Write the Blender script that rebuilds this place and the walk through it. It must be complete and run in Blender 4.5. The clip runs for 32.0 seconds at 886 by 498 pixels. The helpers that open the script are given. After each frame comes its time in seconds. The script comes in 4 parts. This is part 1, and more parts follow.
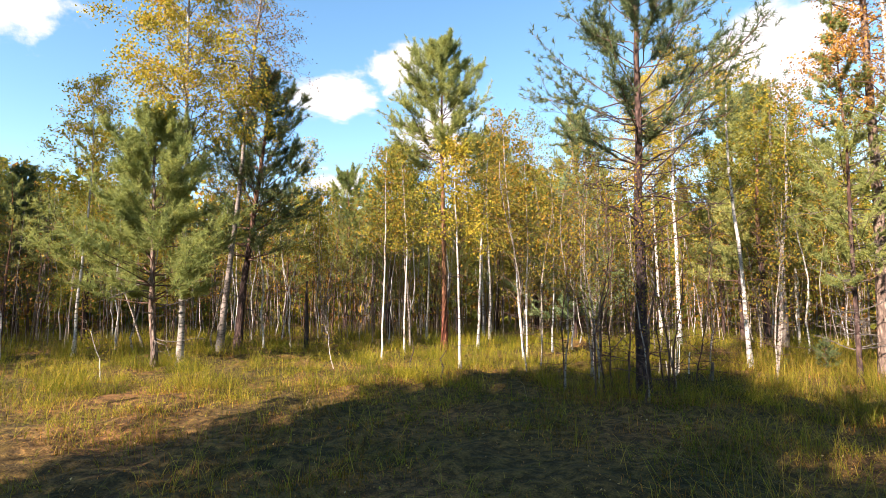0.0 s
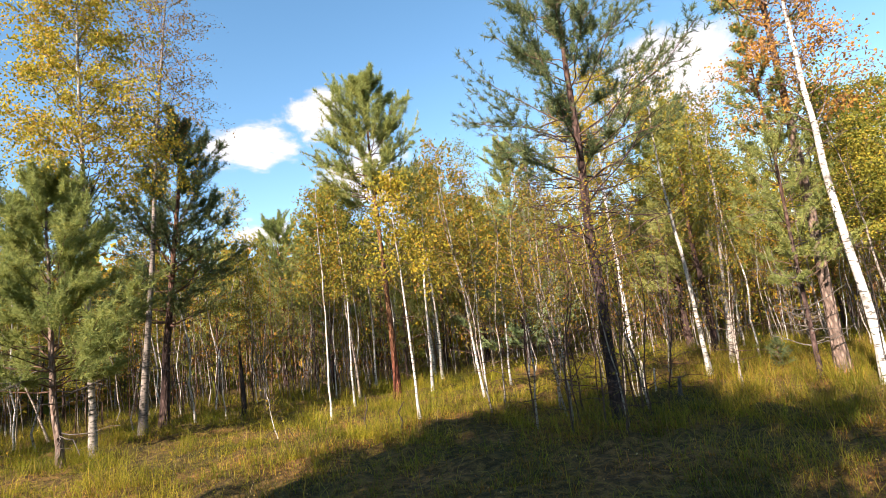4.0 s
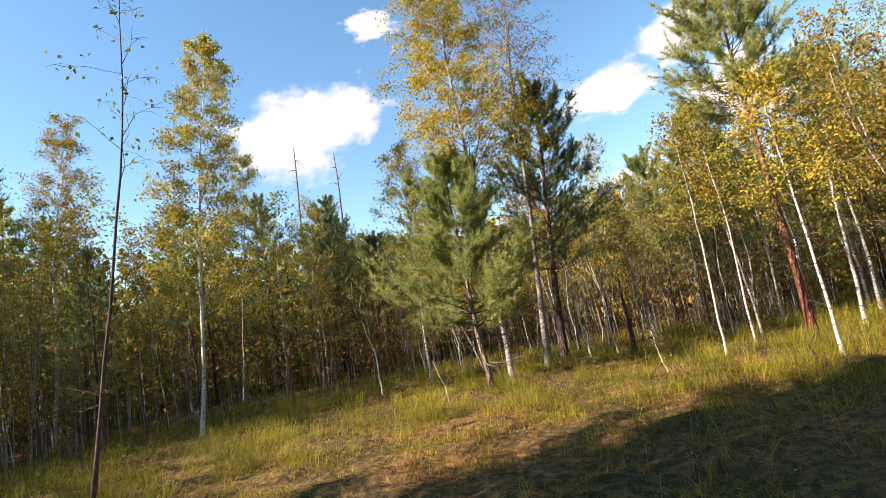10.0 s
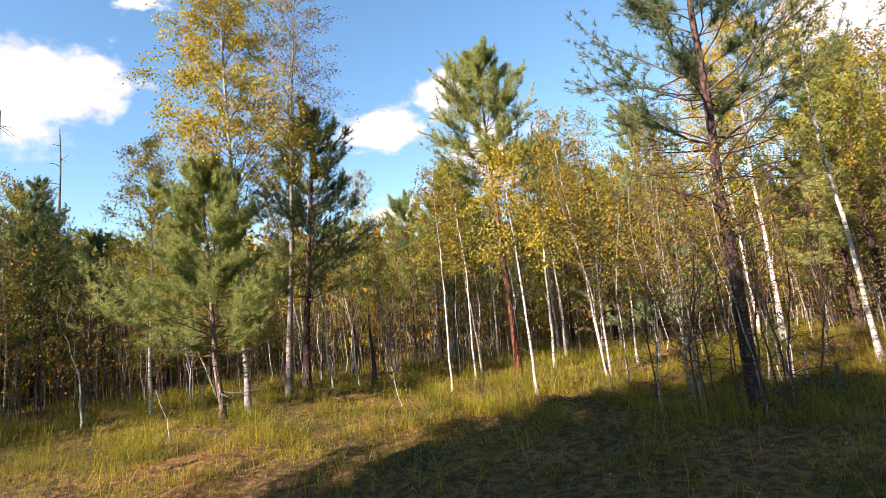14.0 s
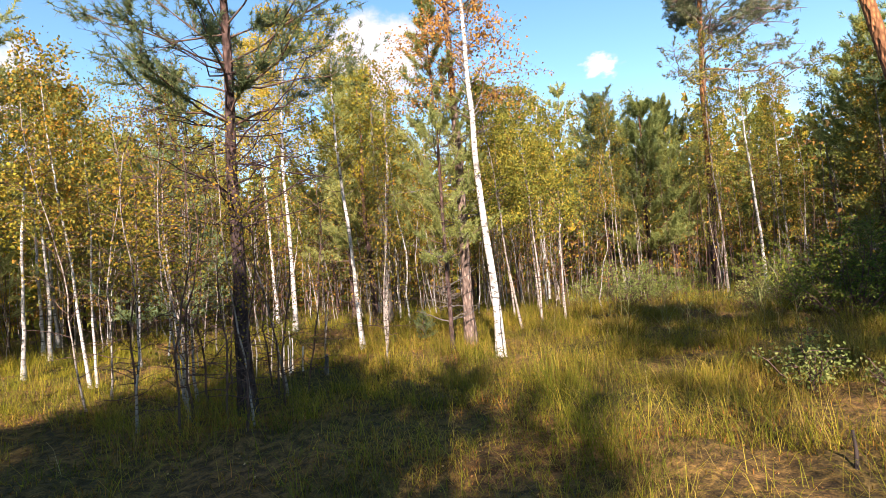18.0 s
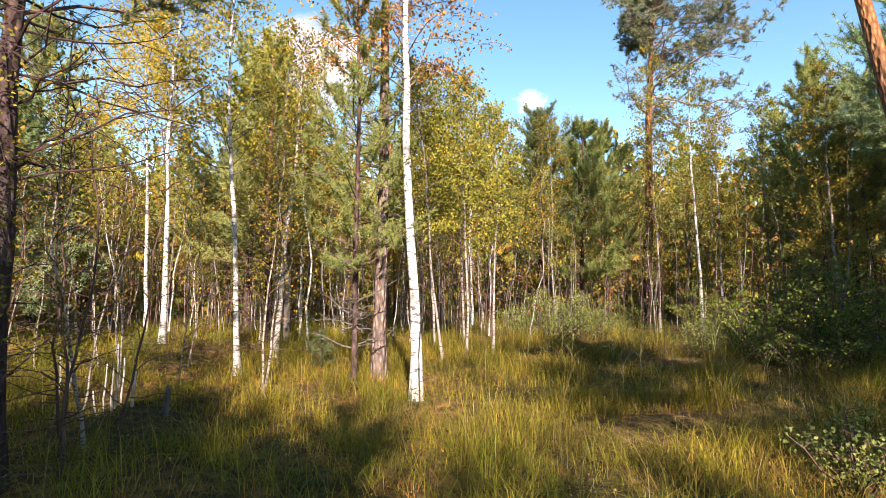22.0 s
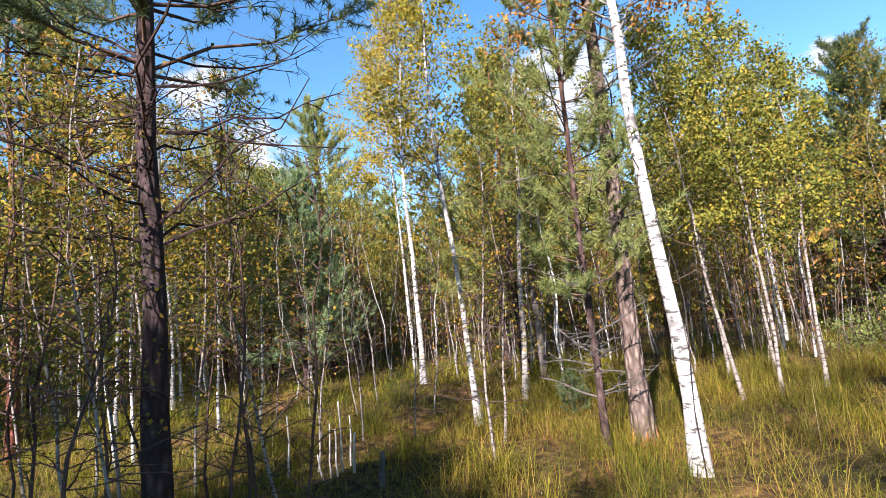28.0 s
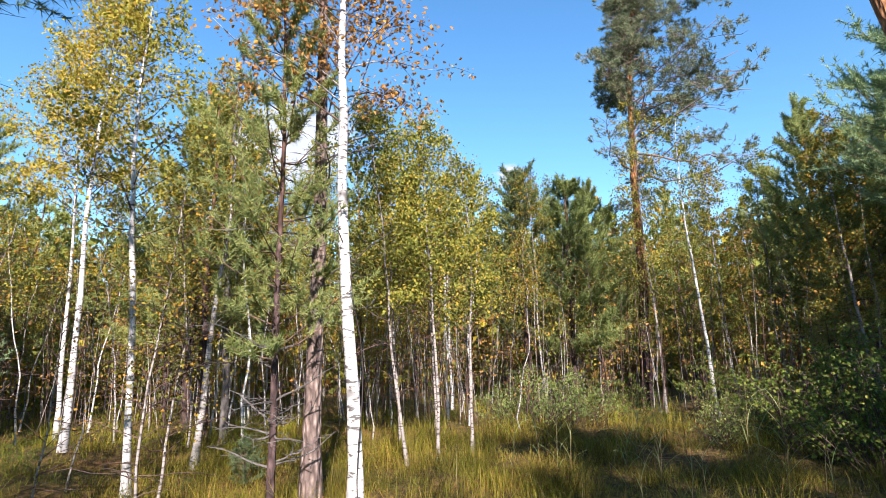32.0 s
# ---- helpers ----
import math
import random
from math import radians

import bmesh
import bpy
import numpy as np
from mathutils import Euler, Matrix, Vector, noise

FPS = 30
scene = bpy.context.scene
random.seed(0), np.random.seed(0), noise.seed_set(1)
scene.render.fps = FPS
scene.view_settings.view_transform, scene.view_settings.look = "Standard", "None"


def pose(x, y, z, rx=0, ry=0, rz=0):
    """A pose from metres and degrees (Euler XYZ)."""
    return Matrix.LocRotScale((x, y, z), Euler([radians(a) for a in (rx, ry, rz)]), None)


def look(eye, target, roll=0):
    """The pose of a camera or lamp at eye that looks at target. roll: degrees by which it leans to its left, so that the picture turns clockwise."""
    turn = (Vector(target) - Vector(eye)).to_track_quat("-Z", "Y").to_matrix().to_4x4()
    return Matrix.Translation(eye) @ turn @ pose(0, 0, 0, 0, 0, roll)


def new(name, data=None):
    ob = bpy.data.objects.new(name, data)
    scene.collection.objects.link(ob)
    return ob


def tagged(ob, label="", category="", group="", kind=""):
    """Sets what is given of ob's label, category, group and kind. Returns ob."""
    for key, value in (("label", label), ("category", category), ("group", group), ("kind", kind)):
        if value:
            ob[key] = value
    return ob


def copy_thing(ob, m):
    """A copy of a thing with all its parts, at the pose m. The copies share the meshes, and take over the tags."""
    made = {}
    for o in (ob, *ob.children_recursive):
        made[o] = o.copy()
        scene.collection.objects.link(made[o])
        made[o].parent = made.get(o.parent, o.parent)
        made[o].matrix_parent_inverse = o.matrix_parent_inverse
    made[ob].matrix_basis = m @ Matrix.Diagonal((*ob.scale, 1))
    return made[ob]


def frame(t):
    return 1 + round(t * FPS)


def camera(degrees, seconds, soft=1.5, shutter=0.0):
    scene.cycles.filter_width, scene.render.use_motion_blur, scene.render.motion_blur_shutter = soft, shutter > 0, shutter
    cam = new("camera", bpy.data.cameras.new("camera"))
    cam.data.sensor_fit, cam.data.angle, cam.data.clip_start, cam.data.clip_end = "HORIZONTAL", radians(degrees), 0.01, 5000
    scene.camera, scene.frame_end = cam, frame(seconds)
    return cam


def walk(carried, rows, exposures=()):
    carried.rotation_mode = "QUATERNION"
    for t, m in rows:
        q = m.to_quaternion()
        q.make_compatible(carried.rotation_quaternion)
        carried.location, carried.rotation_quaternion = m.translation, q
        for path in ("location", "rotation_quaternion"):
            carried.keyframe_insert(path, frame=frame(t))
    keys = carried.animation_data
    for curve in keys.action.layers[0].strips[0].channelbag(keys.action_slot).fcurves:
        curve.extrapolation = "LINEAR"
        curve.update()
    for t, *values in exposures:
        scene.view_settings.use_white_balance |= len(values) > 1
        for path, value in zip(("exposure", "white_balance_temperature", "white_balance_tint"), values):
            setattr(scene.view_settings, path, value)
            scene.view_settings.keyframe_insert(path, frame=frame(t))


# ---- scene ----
# Seconds, place of the eye, turn to the left, tilt up and roll in degrees.
PATH = [
    (0, -0.139, -0.305, 1.452, -6.97, 5.03, -0.03), (0.5, -0.058, 0.075, 1.399, -3.08, 2.88, -5.59),
    (1, 0.005, 0.370, 1.453, -4.92, 3.87, -7.33), (1.5, -0.031, 0.422, 1.495, -15.07, 5.19, -6.33),
    (2, -0.006, 0.498, 1.554, -19.91, 6.84, -4.54), (2.5, -0.009, 0.424, 1.551, -24.19, 7.45, -4.09),
    (3, -0.066, 0.396, 1.559, -22.19, 8.79, -4.61), (3.5, -0.129, 0.393, 1.554, -18.19, 8.83, -5.83),
    (5.5, -0.362, 0.214, 1.565, -2.77, 8.63, -8.73), (6, -0.328, 0.232, 1.559, 3.22, 9.48, -8.74),
    (6.5, -0.242, 0.249, 1.503, 13.66, 11.28, -8.67), (7, -0.127, 0.200, 1.460, 23.37, 10.38, -9.52),
    (7.5, -0.021, 0.248, 1.422, 34.37, 9.82, -12.64), (8, 0.042, 0.293, 1.397, 37.53, 9.24, -13.61),
    (8.5, 0.050, 0.329, 1.402, 37.03, 9.09, -14.00), (9, 0.046, 0.347, 1.411, 35.81, 9.02, -13.47),
    (9.5, 0.068, 0.405, 1.421, 31.72, 8.79, -12.38), (10, 0.018, 0.432, 1.419, 25.88, 8.56, -10.31),
    (10.5, -0.023, 0.396, 1.441, 23.67, 9.01, -8.84), (11, -0.000, 0.386, 1.444, 23.27, 8.57, -9.47),
    (11.5, -0.004, 0.385, 1.443, 22.49, 9.08, -9.63), (12, 0.024, 0.416, 1.439, 19.27, 8.95, -8.75),
    (12.5, 0.028, 0.418, 1.453, 14.52, 7.99, -8.76), (13, 0.038, 0.451, 1.463, 11.45, 7.04, -6.92),
    (13.5, 0.063, 0.384, 1.496, 5.15, 7.10, -6.50), (14, 0.040, 0.376, 1.530, -0.19, 7.51, -6.26),
    (14.5, -0.036, 0.375, 1.528, -7.45, 8.47, -6.22), (16.5, 0.518, 0.609, 1.558, -26.98, 8.59, -6.95),
    (17, 0.565, 0.758, 1.558, -31.87, 4.07, -8.23), (17.5, 0.744, 1.004, 1.559, -39.43, 3.28, -8.26),
    (18, 0.931, 1.155, 1.561, -46.32, 1.61, -4.70), (18.5, 1.172, 1.219, 1.510, -46.43, 2.60, -5.62),
    (19, 1.341, 1.235, 1.506, -48.88, 3.41, -2.72), (19.5, 1.472, 1.414, 1.507, -57.06, 3.35, 0.14),
    (20, 1.629, 1.728, 1.522, -59.56, 2.14, 1.47), (20.5, 1.826, 1.899, 1.489, -54.18, 4.56, -1.54),
    (21, 2.081, 2.069, 1.440, -52.47, 4.52, -1.48), (21.5, 2.273, 2.253, 1.452, -52.47, 4.86, -0.98),
    (22, 2.488, 2.457, 1.475, -54.92, 3.30, 0.29), (22.5, 2.713, 2.648, 1.491, -50.02, 4.67, -1.01),
    (23, 2.988, 2.650, 1.478, -42.96, 5.93, -1.15), (23.5, 3.338, 2.745, 1.504, -49.24, 5.42, -1.73),
    (24, 3.579, 2.960, 1.538, -52.93, 6.80, -0.73), (24.5, 3.767, 3.101, 1.525, -49.23, 7.21, -3.97),
    (25, 3.944, 3.091, 1.455, -38.84, 8.18, -2.40), (25.5, 3.975, 3.145, 1.455, -36.47, 6.85, -4.26),
    (26, 3.938, 3.228, 1.475, -31.30, 8.70, -5.52), (26.5, 3.931, 3.268, 1.484, -25.16, 7.04, -6.50),
    (28.5, 3.941, 3.221, 1.559, -27.20, 6.67, -5.04), (29, 3.952, 3.240, 1.561, -31.12, 6.06, -3.97),
    (29.5, 3.969, 3.248, 1.560, -33.07, 6.32, -3.53), (30, 3.980, 3.239, 1.558, -34.43, 6.35, -2.12),
    (30.5, 3.993, 3.222, 1.551, -36.13, 6.59, -2.13), (31, 3.999, 3.211, 1.572, -38.47, 7.30, -1.78),
    (31.5, 4.062, 3.183, 1.595, -46.18, 9.24, -1.37), (32, 4.046, 3.114, 1.581, -56.60, 11.18, -1.47),
]


def eye_pose(x, y, z, yaw, pitch, roll):
    a, p = radians(yaw), radians(pitch)
    ahead = Vector((-math.sin(a) * math.cos(p), math.cos(a) * math.cos(p), math.sin(p)))
    return look((x, y, z), Vector((x, y, z)) + ahead, roll)


cam = camera(80.0, 32.0, soft=0.75)
# The camera's own exposure and white balance drift a little on the way.
walk(cam, [(row[0], eye_pose(*row[1:])) for row in PATH],
     [(0.0, 1.92, 7000, 18), (2.5, 1.80, 7000, 17), (6.0, 1.74, 7000, 16), (9.0, 1.79, 7100, 19), (14.0, 1.76, 6950, 21), (17.0, 1.74, 6800, 20), (22.0, 1.80, 6800, 20), (25.0, 1.70, 5950, 19), (32.0, 1.60, 5800, 16)])

# ---- light ----
SUN_AZ, SUN_EL = radians(132), radians(31)          # azimuth to the left of +y
world = bpy.data.worlds.new("sky")
scene.world = world
world.use_nodes = True
wn = world.node_tree
sky = wn.nodes.new("ShaderNodeTexSky")
sky.sky_type, sky.sun_disc = "NISHITA", False
sky.sun_elevation, sky.sun_rotation = SUN_EL, -SUN_AZ
sky.air_density, sky.dust_density, sky.ozone_density = 1.0, 0.1, 1.3
deep = wn.nodes.new("ShaderNodeHueSaturation")
deep.inputs["Saturation"].default_value = 1.2
deep.inputs["Hue"].default_value = 0.49
wn.links.new(sky.outputs[0], deep.inputs["Color"])
wn.links.new(deep.outputs[0], wn.nodes["Background"].inputs[0])
wn.nodes["Background"].inputs[1].default_value = 0.088
sun = new("sun", bpy.data.lights.new("sun", "SUN"))
sun.data.energy, sun.data.angle, sun.data.color = 4.8, radians(0.53), (1.0, 0.875, 0.745)
to_sun = Vector((-math.sin(SUN_AZ) * math.cos(SUN_EL), math.cos(SUN_AZ) * math.cos(SUN_EL), math.sin(SUN_EL)))
sun.matrix_world = look(to_sun * 60, (0, 0, 0))

rng = np.random.default_rng(7)


# ---- materials ----
def material(name, rough=0.8):
    m = bpy.data.materials.new(name)
    m.use_nodes = True
    bsdf = m.node_tree.nodes["Principled BSDF"]
    bsdf.inputs["Roughness"].default_value = rough
    bsdf.inputs["Specular IOR Level"].default_value = 0.25
    return m, m.node_tree, bsdf


def node(tree, kind, **values):
    n = tree.nodes.new(kind)
    for key, value in values.items():
        n.inputs[key.replace("_", " ")].default_value = value
    return n


def ramp(tree, source, *stops):
    n = tree.nodes.new("ShaderNodeValToRGB")
    while len(n.color_ramp.elements) < len(stops):
        n.color_ramp.elements.new(0.5)
    for e, (place, colour) in zip(n.color_ramp.elements, stops):
        e.position, e.color = place, (*colour, 1)
    tree.links.new(source, n.inputs[0])
    return n


def coords(tree, scale=(1, 1, 1), what="Object"):
    c, m = tree.nodes.new("ShaderNodeTexCoord"), tree.nodes.new("ShaderNodeMapping")
    m.inputs["Scale"].default_value = scale
    tree.links.new(c.outputs[what], m.inputs[0])
    return m.outputs[0]


def noise_tex(tree, scale, detail=4.0, stretch=(1, 1, 1), what="Object"):
    n = node(tree, "ShaderNodeTexNoise", Scale=scale, Detail=detail)
    tree.links.new(coords(tree, stretch, what), n.inputs["Vector"])
    return n


def mix(tree, fac, a, b, kind="MIX"):
    n = tree.nodes.new("ShaderNodeMix")
    n.data_type, n.blend_type = "RGBA", kind
    for source, slot in ((fac, 0), (a, 6), (b, 7)):
        if isinstance(source, (int, float)):
            n.inputs[slot].default_value = source
        elif isinstance(source, tuple):
            n.inputs[slot].default_value = (*source, 1)
        else:
            tree.links.new(source, n.inputs[slot])
    return n.outputs[2]


def bump(tree, bsdf, height, strength, distance):
    n = node(tree, "ShaderNodeBump", Strength=strength, Distance=distance)
    tree.links.new(height, n.inputs["Height"])
    tree.links.new(n.outputs[0], bsdf.inputs["Normal"])


def leafy(name, *stops, shine=0.4, rough=0.7, gloss=0.1, patchy=0.25):
    """Leaves, needles and grass: a colour for each piece, and light that shines through."""
    m, tree, bsdf = material(name, rough)
    bsdf.inputs["Specular IOR Level"].default_value = gloss
    geo = tree.nodes.new("ShaderNodeNewGeometry")
    colour = ramp(tree, geo.outputs["Random Per Island"], *stops).outputs[0]
    patch = noise_tex(tree, 0.9, 2.0)
    info = tree.nodes.new("ShaderNodeObjectInfo")
    shade = ramp(tree, patch.outputs["Fac"], (0.32, (1 - patchy * 1.05, 1 - patchy * 0.85, 1 - patchy)), (0.68, (1 + patchy * 0.6, 1 + patchy * 0.45, 1.0)))
    colour = mix(tree, 1.0, colour, shade.outputs[0], "MULTIPLY")
    own = ramp(tree, info.outputs["Random"], (0.0, (0.85, 0.9, 0.8)), (1.0, (1.15, 1.08, 1.0)))
    colour = mix(tree, 1.0, colour, own.outputs[0], "MULTIPLY")
    tree.links.new(colour, bsdf.inputs["Base Color"])
    back, both = tree.nodes.new("ShaderNodeBsdfTranslucent"), tree.nodes.new("ShaderNodeMixShader")
    tree.links.new(colour, back.inputs[0])
    both.inputs[0].default_value = shine
    tree.links.new(bsdf.outputs[0], both.inputs[1])
    tree.links.new(back.outputs[0], both.inputs[2])
    tree.links.new(both.outputs[0], tree.nodes["Material Output"].inputs[0])
    return m


def birch_bark(name, white, dark, clean=0.0):
    m, tree, bsdf = material(name, 0.7)
    streak = noise_tex(tree, 11.0, 4.0, (1, 1, 3.2))
    blotch = noise_tex(tree, 2.2, 3.0, (1, 1, 1.2))
    base = ramp(tree, noise_tex(tree, 3.0, 4.0).outputs["Fac"], (0.32, tuple(c * 0.62 for c in white)), (0.6, white)).outputs[0]
    marks = ramp(tree, streak.outputs["Fac"], (0.52 + clean, (0, 0, 0)), (0.60 + clean, (0.9, 0.9, 0.9))).outputs[0]
    scars = ramp(tree, blotch.outputs["Fac"], (0.57 + clean * 0.6, (0, 0, 0)), (0.66 + clean * 0.6, (0.9, 0.9, 0.9))).outputs[0]
    colour = mix(tree, marks, base, dark)
    colour = mix(tree, scars, colour, tuple(c * 1.6 for c in dark))
    tree.links.new(colour, bsdf.inputs["Base Color"])
    bump(tree, bsdf, streak.outputs["Fac"], 0.7, 0.015)
    return m


def pine_bark(name, low, high, start, end):
    """Scaly bark, grey-brown low down and thin orange bark higher up the stem."""
    m, tree, bsdf = material(name, 0.85)
    sep = tree.nodes.new("ShaderNodeSeparateXYZ")
    tree.links.new(coords(tree), sep.inputs[0])
    height = node(tree, "ShaderNodeMapRange")
    height.inputs[1].default_value, height.inputs[2].default_value = start, end
    tree.links.new(sep.outputs[2], height.inputs[0])
    plates = node(tree, "ShaderNodeTexVoronoi", Scale=22.0)
    tree.links.new(coords(tree, (1, 1, 0.35)), plates.inputs["Vector"])
    grain = noise_tex(tree, 14.0, 5.0, (1, 1, 0.5))
    old = ramp(tree, grain.outputs["Fac"], (0.3, tuple(c * 0.45 for c in low)), (0.7, low)).outputs[0]
    young = ramp(tree, grain.outputs["Fac"], (0.3, tuple(c * 0.6 for c in high)), (0.7, high)).outputs[0]
    colour = mix(tree, height.outputs[0], old, young)
    cracks = ramp(tree, plates.outputs["Distance"], (0.05, (1.1, 1.08, 1.05)), (0.55, (0.28, 0.25, 0.24))).outputs[0]
    tree.links.new(mix(tree, 0.8, colour, cracks, "MULTIPLY"), bsdf.inputs["Base Color"])
    bump(tree, bsdf, plates.outputs["Distance"], 0.9, 0.04)
    return m


def woody(name, dark, light, scale=20.0):
    m, tree, bsdf = material(name, 0.85)
    grain = noise_tex(tree, scale, 5.0, (1, 1, 0.3))
    tree.links.new(ramp(tree, grain.outputs["Fac"], (0.3, dark), (0.7, light)).outputs[0], bsdf.inputs["Base Color"])
    bump(tree, bsdf, grain.outputs["Fac"], 0.5, 0.01)
    return m


BARK_WHITE = birch_bark("white birch bark", (0.58, 0.555, 0.52), (0.05, 0.045, 0.04), 0.03)
BARK_GREY = birch_bark("grey birch bark", (0.36, 0.33, 0.30), (0.05, 0.045, 0.04))
BARK_YOUNG = birch_bark("young birch bark", (0.33, 0.29, 0.255), (0.06, 0.048, 0.04))
BARK_OLD = birch_bark("old dark birch bark", (0.24, 0.21, 0.19), (0.04, 0.035, 0.03))
BARK_PINE = pine_bark("pine bark", (0.15, 0.10, 0.092), (0.36, 0.18, 0.10), 2.4, 6.0)
BARK_PINE_ORANGE = pine_bark("orange pine bark", (0.24, 0.15, 0.12), (0.52, 0.25, 0.11), 3.2, 6.2)
# The low colour has the shade on the lower stem painted in; orange is bark.
BARK_PINE_SHADED_FOOT = pine_bark("pine bark with shade painted below and orange above", (0.14, 0.092, 0.085), (0.56, 0.26, 0.105), 2.8, 5.0)
# Purplish bark, darkened because the old pine's trunk stands in shade.
BARK_PINE_SHADED = pine_bark("purplish pine bark with shade in its colour", (0.115, 0.078, 0.076), (0.19, 0.115, 0.09), 2.5, 6.0)
BARK_PINE_RED = pine_bark("reddish pine bark", (0.27, 0.095, 0.06), (0.36, 0.19, 0.10), 0.8, 2.2)
BARK_PINE_GREY = pine_bark("grey pine bark", (0.38, 0.29, 0.245), (0.36, 0.26, 0.21), 1.0, 5.0)
TWIG = woody("birch twig", (0.05, 0.03, 0.025), (0.12, 0.075, 0.06))
TWIG_DARK = woody("dark brittle twig", (0.025, 0.015, 0.015), (0.075, 0.045, 0.04))
TWIG_PINE = woody("pine limb", (0.06, 0.04, 0.03), (0.17, 0.10, 0.07))
TWIG_PINK = woody("pinkish bare twigs", (0.13, 0.085, 0.07), (0.30, 0.20, 0.17))
DEAD = woody("dead wood", (0.05, 0.045, 0.04), (0.16, 0.14, 0.125))
CHARRED = woody("dark dead trunk", (0.018, 0.014, 0.013), (0.06, 0.045, 0.04))
PALE_STICK = woody("bleached dead stem", (0.30, 0.27, 0.23), (0.60, 0.56, 0.50))
ROT = woody("fresh orange splintered wood", (0.20, 0.07, 0.025), (0.46, 0.20, 0.08))
LEAF_YELLOW = leafy("yellowing birch leaves", (0.0, (0.217, 0.223, 0.036)), (0.4, (0.356, 0.312, 0.040)), (0.8, (0.465, 0.350, 0.056)), (1.0, (0.403, 0.236, 0.048)), shine=0.35)
LEAF_GREEN = leafy("green birch leaves", (0.0, (0.098, 0.127, 0.032)), (0.55, (0.180, 0.197, 0.042)), (0.8, (0.284, 0.259, 0.042)), (1.0, (0.404, 0.300, 0.035)), shine=0.32)
LEAF_MIX = leafy("turning birch leaves", (0.0, (0.119, 0.134, 0.030)), (0.4, (0.209, 0.199, 0.037)), (0.72, (0.328, 0.243, 0.041)), (1.0, (0.409, 0.199, 0.034)), shine=0.32)
LEAF_LIME = leafy("light yellow-green birch leaves", (0.0, (0.15, 0.17, 0.04)), (0.5, (0.30, 0.29, 0.06)), (0.85, (0.44, 0.36, 0.07)), (1.0, (0.52, 0.34, 0.06)), shine=0.35)
LEAF_RUST = leafy("rusty birch leaves", (0.0, (0.210, 0.114, 0.053)), (0.5, (0.352, 0.185, 0.062)), (1.0, (0.513, 0.295, 0.062)), shine=0.3)
LEAF_SMALL = leafy("grey-green shrub leaves", (0.0, (0.120, 0.162, 0.048)), (0.7, (0.216, 0.255, 0.088)), (1.0, (0.320, 0.323, 0.128)), shine=0.3)
LEAF_BUSH = leafy("dark green shrub leaves", (0.0, (0.075, 0.114, 0.024)), (0.7, (0.157, 0.202, 0.040)), (1.0, (0.297, 0.290, 0.056)), shine=0.3)
NEEDLE = leafy("pine needles", (0.0, (0.204, 0.255, 0.106)), (0.6, (0.308, 0.351, 0.145)), (1.0, (0.455, 0.453, 0.157)), shine=0.45)
NEEDLE_BLUE = leafy("blue-green pine needles", (0.0, (0.195, 0.280, 0.176)), (0.6, (0.305, 0.403, 0.247)), (1.0, (0.468, 0.520, 0.260)), shine=0.4)
NEEDLE_GREY = leafy("grey-green old pine needles", (0.0, (0.135, 0.155, 0.105)), (0.6, (0.215, 0.235, 0.155)), (1.0, (0.34, 0.30, 0.19)), shine=0.35)
NEEDLE_DARK = leafy("dark pine needles", (0.0, (0.092, 0.135, 0.076)), (0.7, (0.150, 0.195, 0.108)), (1.0, (0.252, 0.244, 0.101)), shine=0.35)
GRASS_GREEN = leafy("green sedge", (0.0, (0.114, 0.129, 0.016)), (0.5, (0.216, 0.224, 0.027)), (0.85, (0.317, 0.271, 0.044)), (1.0, (0.423, 0.310, 0.077)), patchy=0.5, shine=0.35)
GRASS_OLIVE = leafy("olive-brown bog grass", (0.0, (0.075, 0.066, 0.016)), (0.5, (0.150, 0.124, 0.028)), (0.85, (0.235, 0.170, 0.044)), (1.0, (0.34, 0.215, 0.075)), patchy=0.5, shine=0.3)
GRASS_DRY = leafy("dry yellow grass", (0.0, (0.164, 0.128, 0.028)), (0.5, (0.268, 0.195, 0.045)), (1.0, (0.415, 0.287, 0.101)), patchy=0.5, shine=0.35)
MOSS = leafy("short moss and brown grass", (0.0, (0.078, 0.052, 0.013)), (0.4, (0.176, 0.107, 0.023)), (0.75, (0.296, 0.134, 0.039)), (1.0, (0.425, 0.191, 0.077)), patchy=0.6, shine=0.25)
MOSS_GREEN = leafy("olive moss", (0.0, (0.077, 0.062, 0.013)), (0.5, (0.184, 0.129, 0.023)), (0.85, (0.290, 0.156, 0.038)), (1.0, (0.407, 0.187, 0.076)), patchy=0.6, shine=0.25)
LITTER = leafy("brown leaf litter", (0.0, (0.06, 0.035, 0.02)), (0.5, (0.20, 0.10, 0.045)), (0.85, (0.36, 0.19, 0.08)), (1.0, (0.52, 0.38, 0.22)), shine=0.1)
STRAW = leafy("pale straw", (0.0, (0.28, 0.21, 0.11)), (1.0, (0.54, 0.43, 0.25)), shine=0.2)
DEAD_STEM = leafy("brown dead reed stems", (0.0, (0.10, 0.075, 0.045)), (0.6, (0.22, 0.17, 0.10)), (1.0, (0.50, 0.42, 0.27)), shine=0.1)
REED = leafy("reed leaves", (0.0, (0.22, 0.26, 0.10)), (1.0, (0.42, 0.44, 0.22)), shine=0.35)


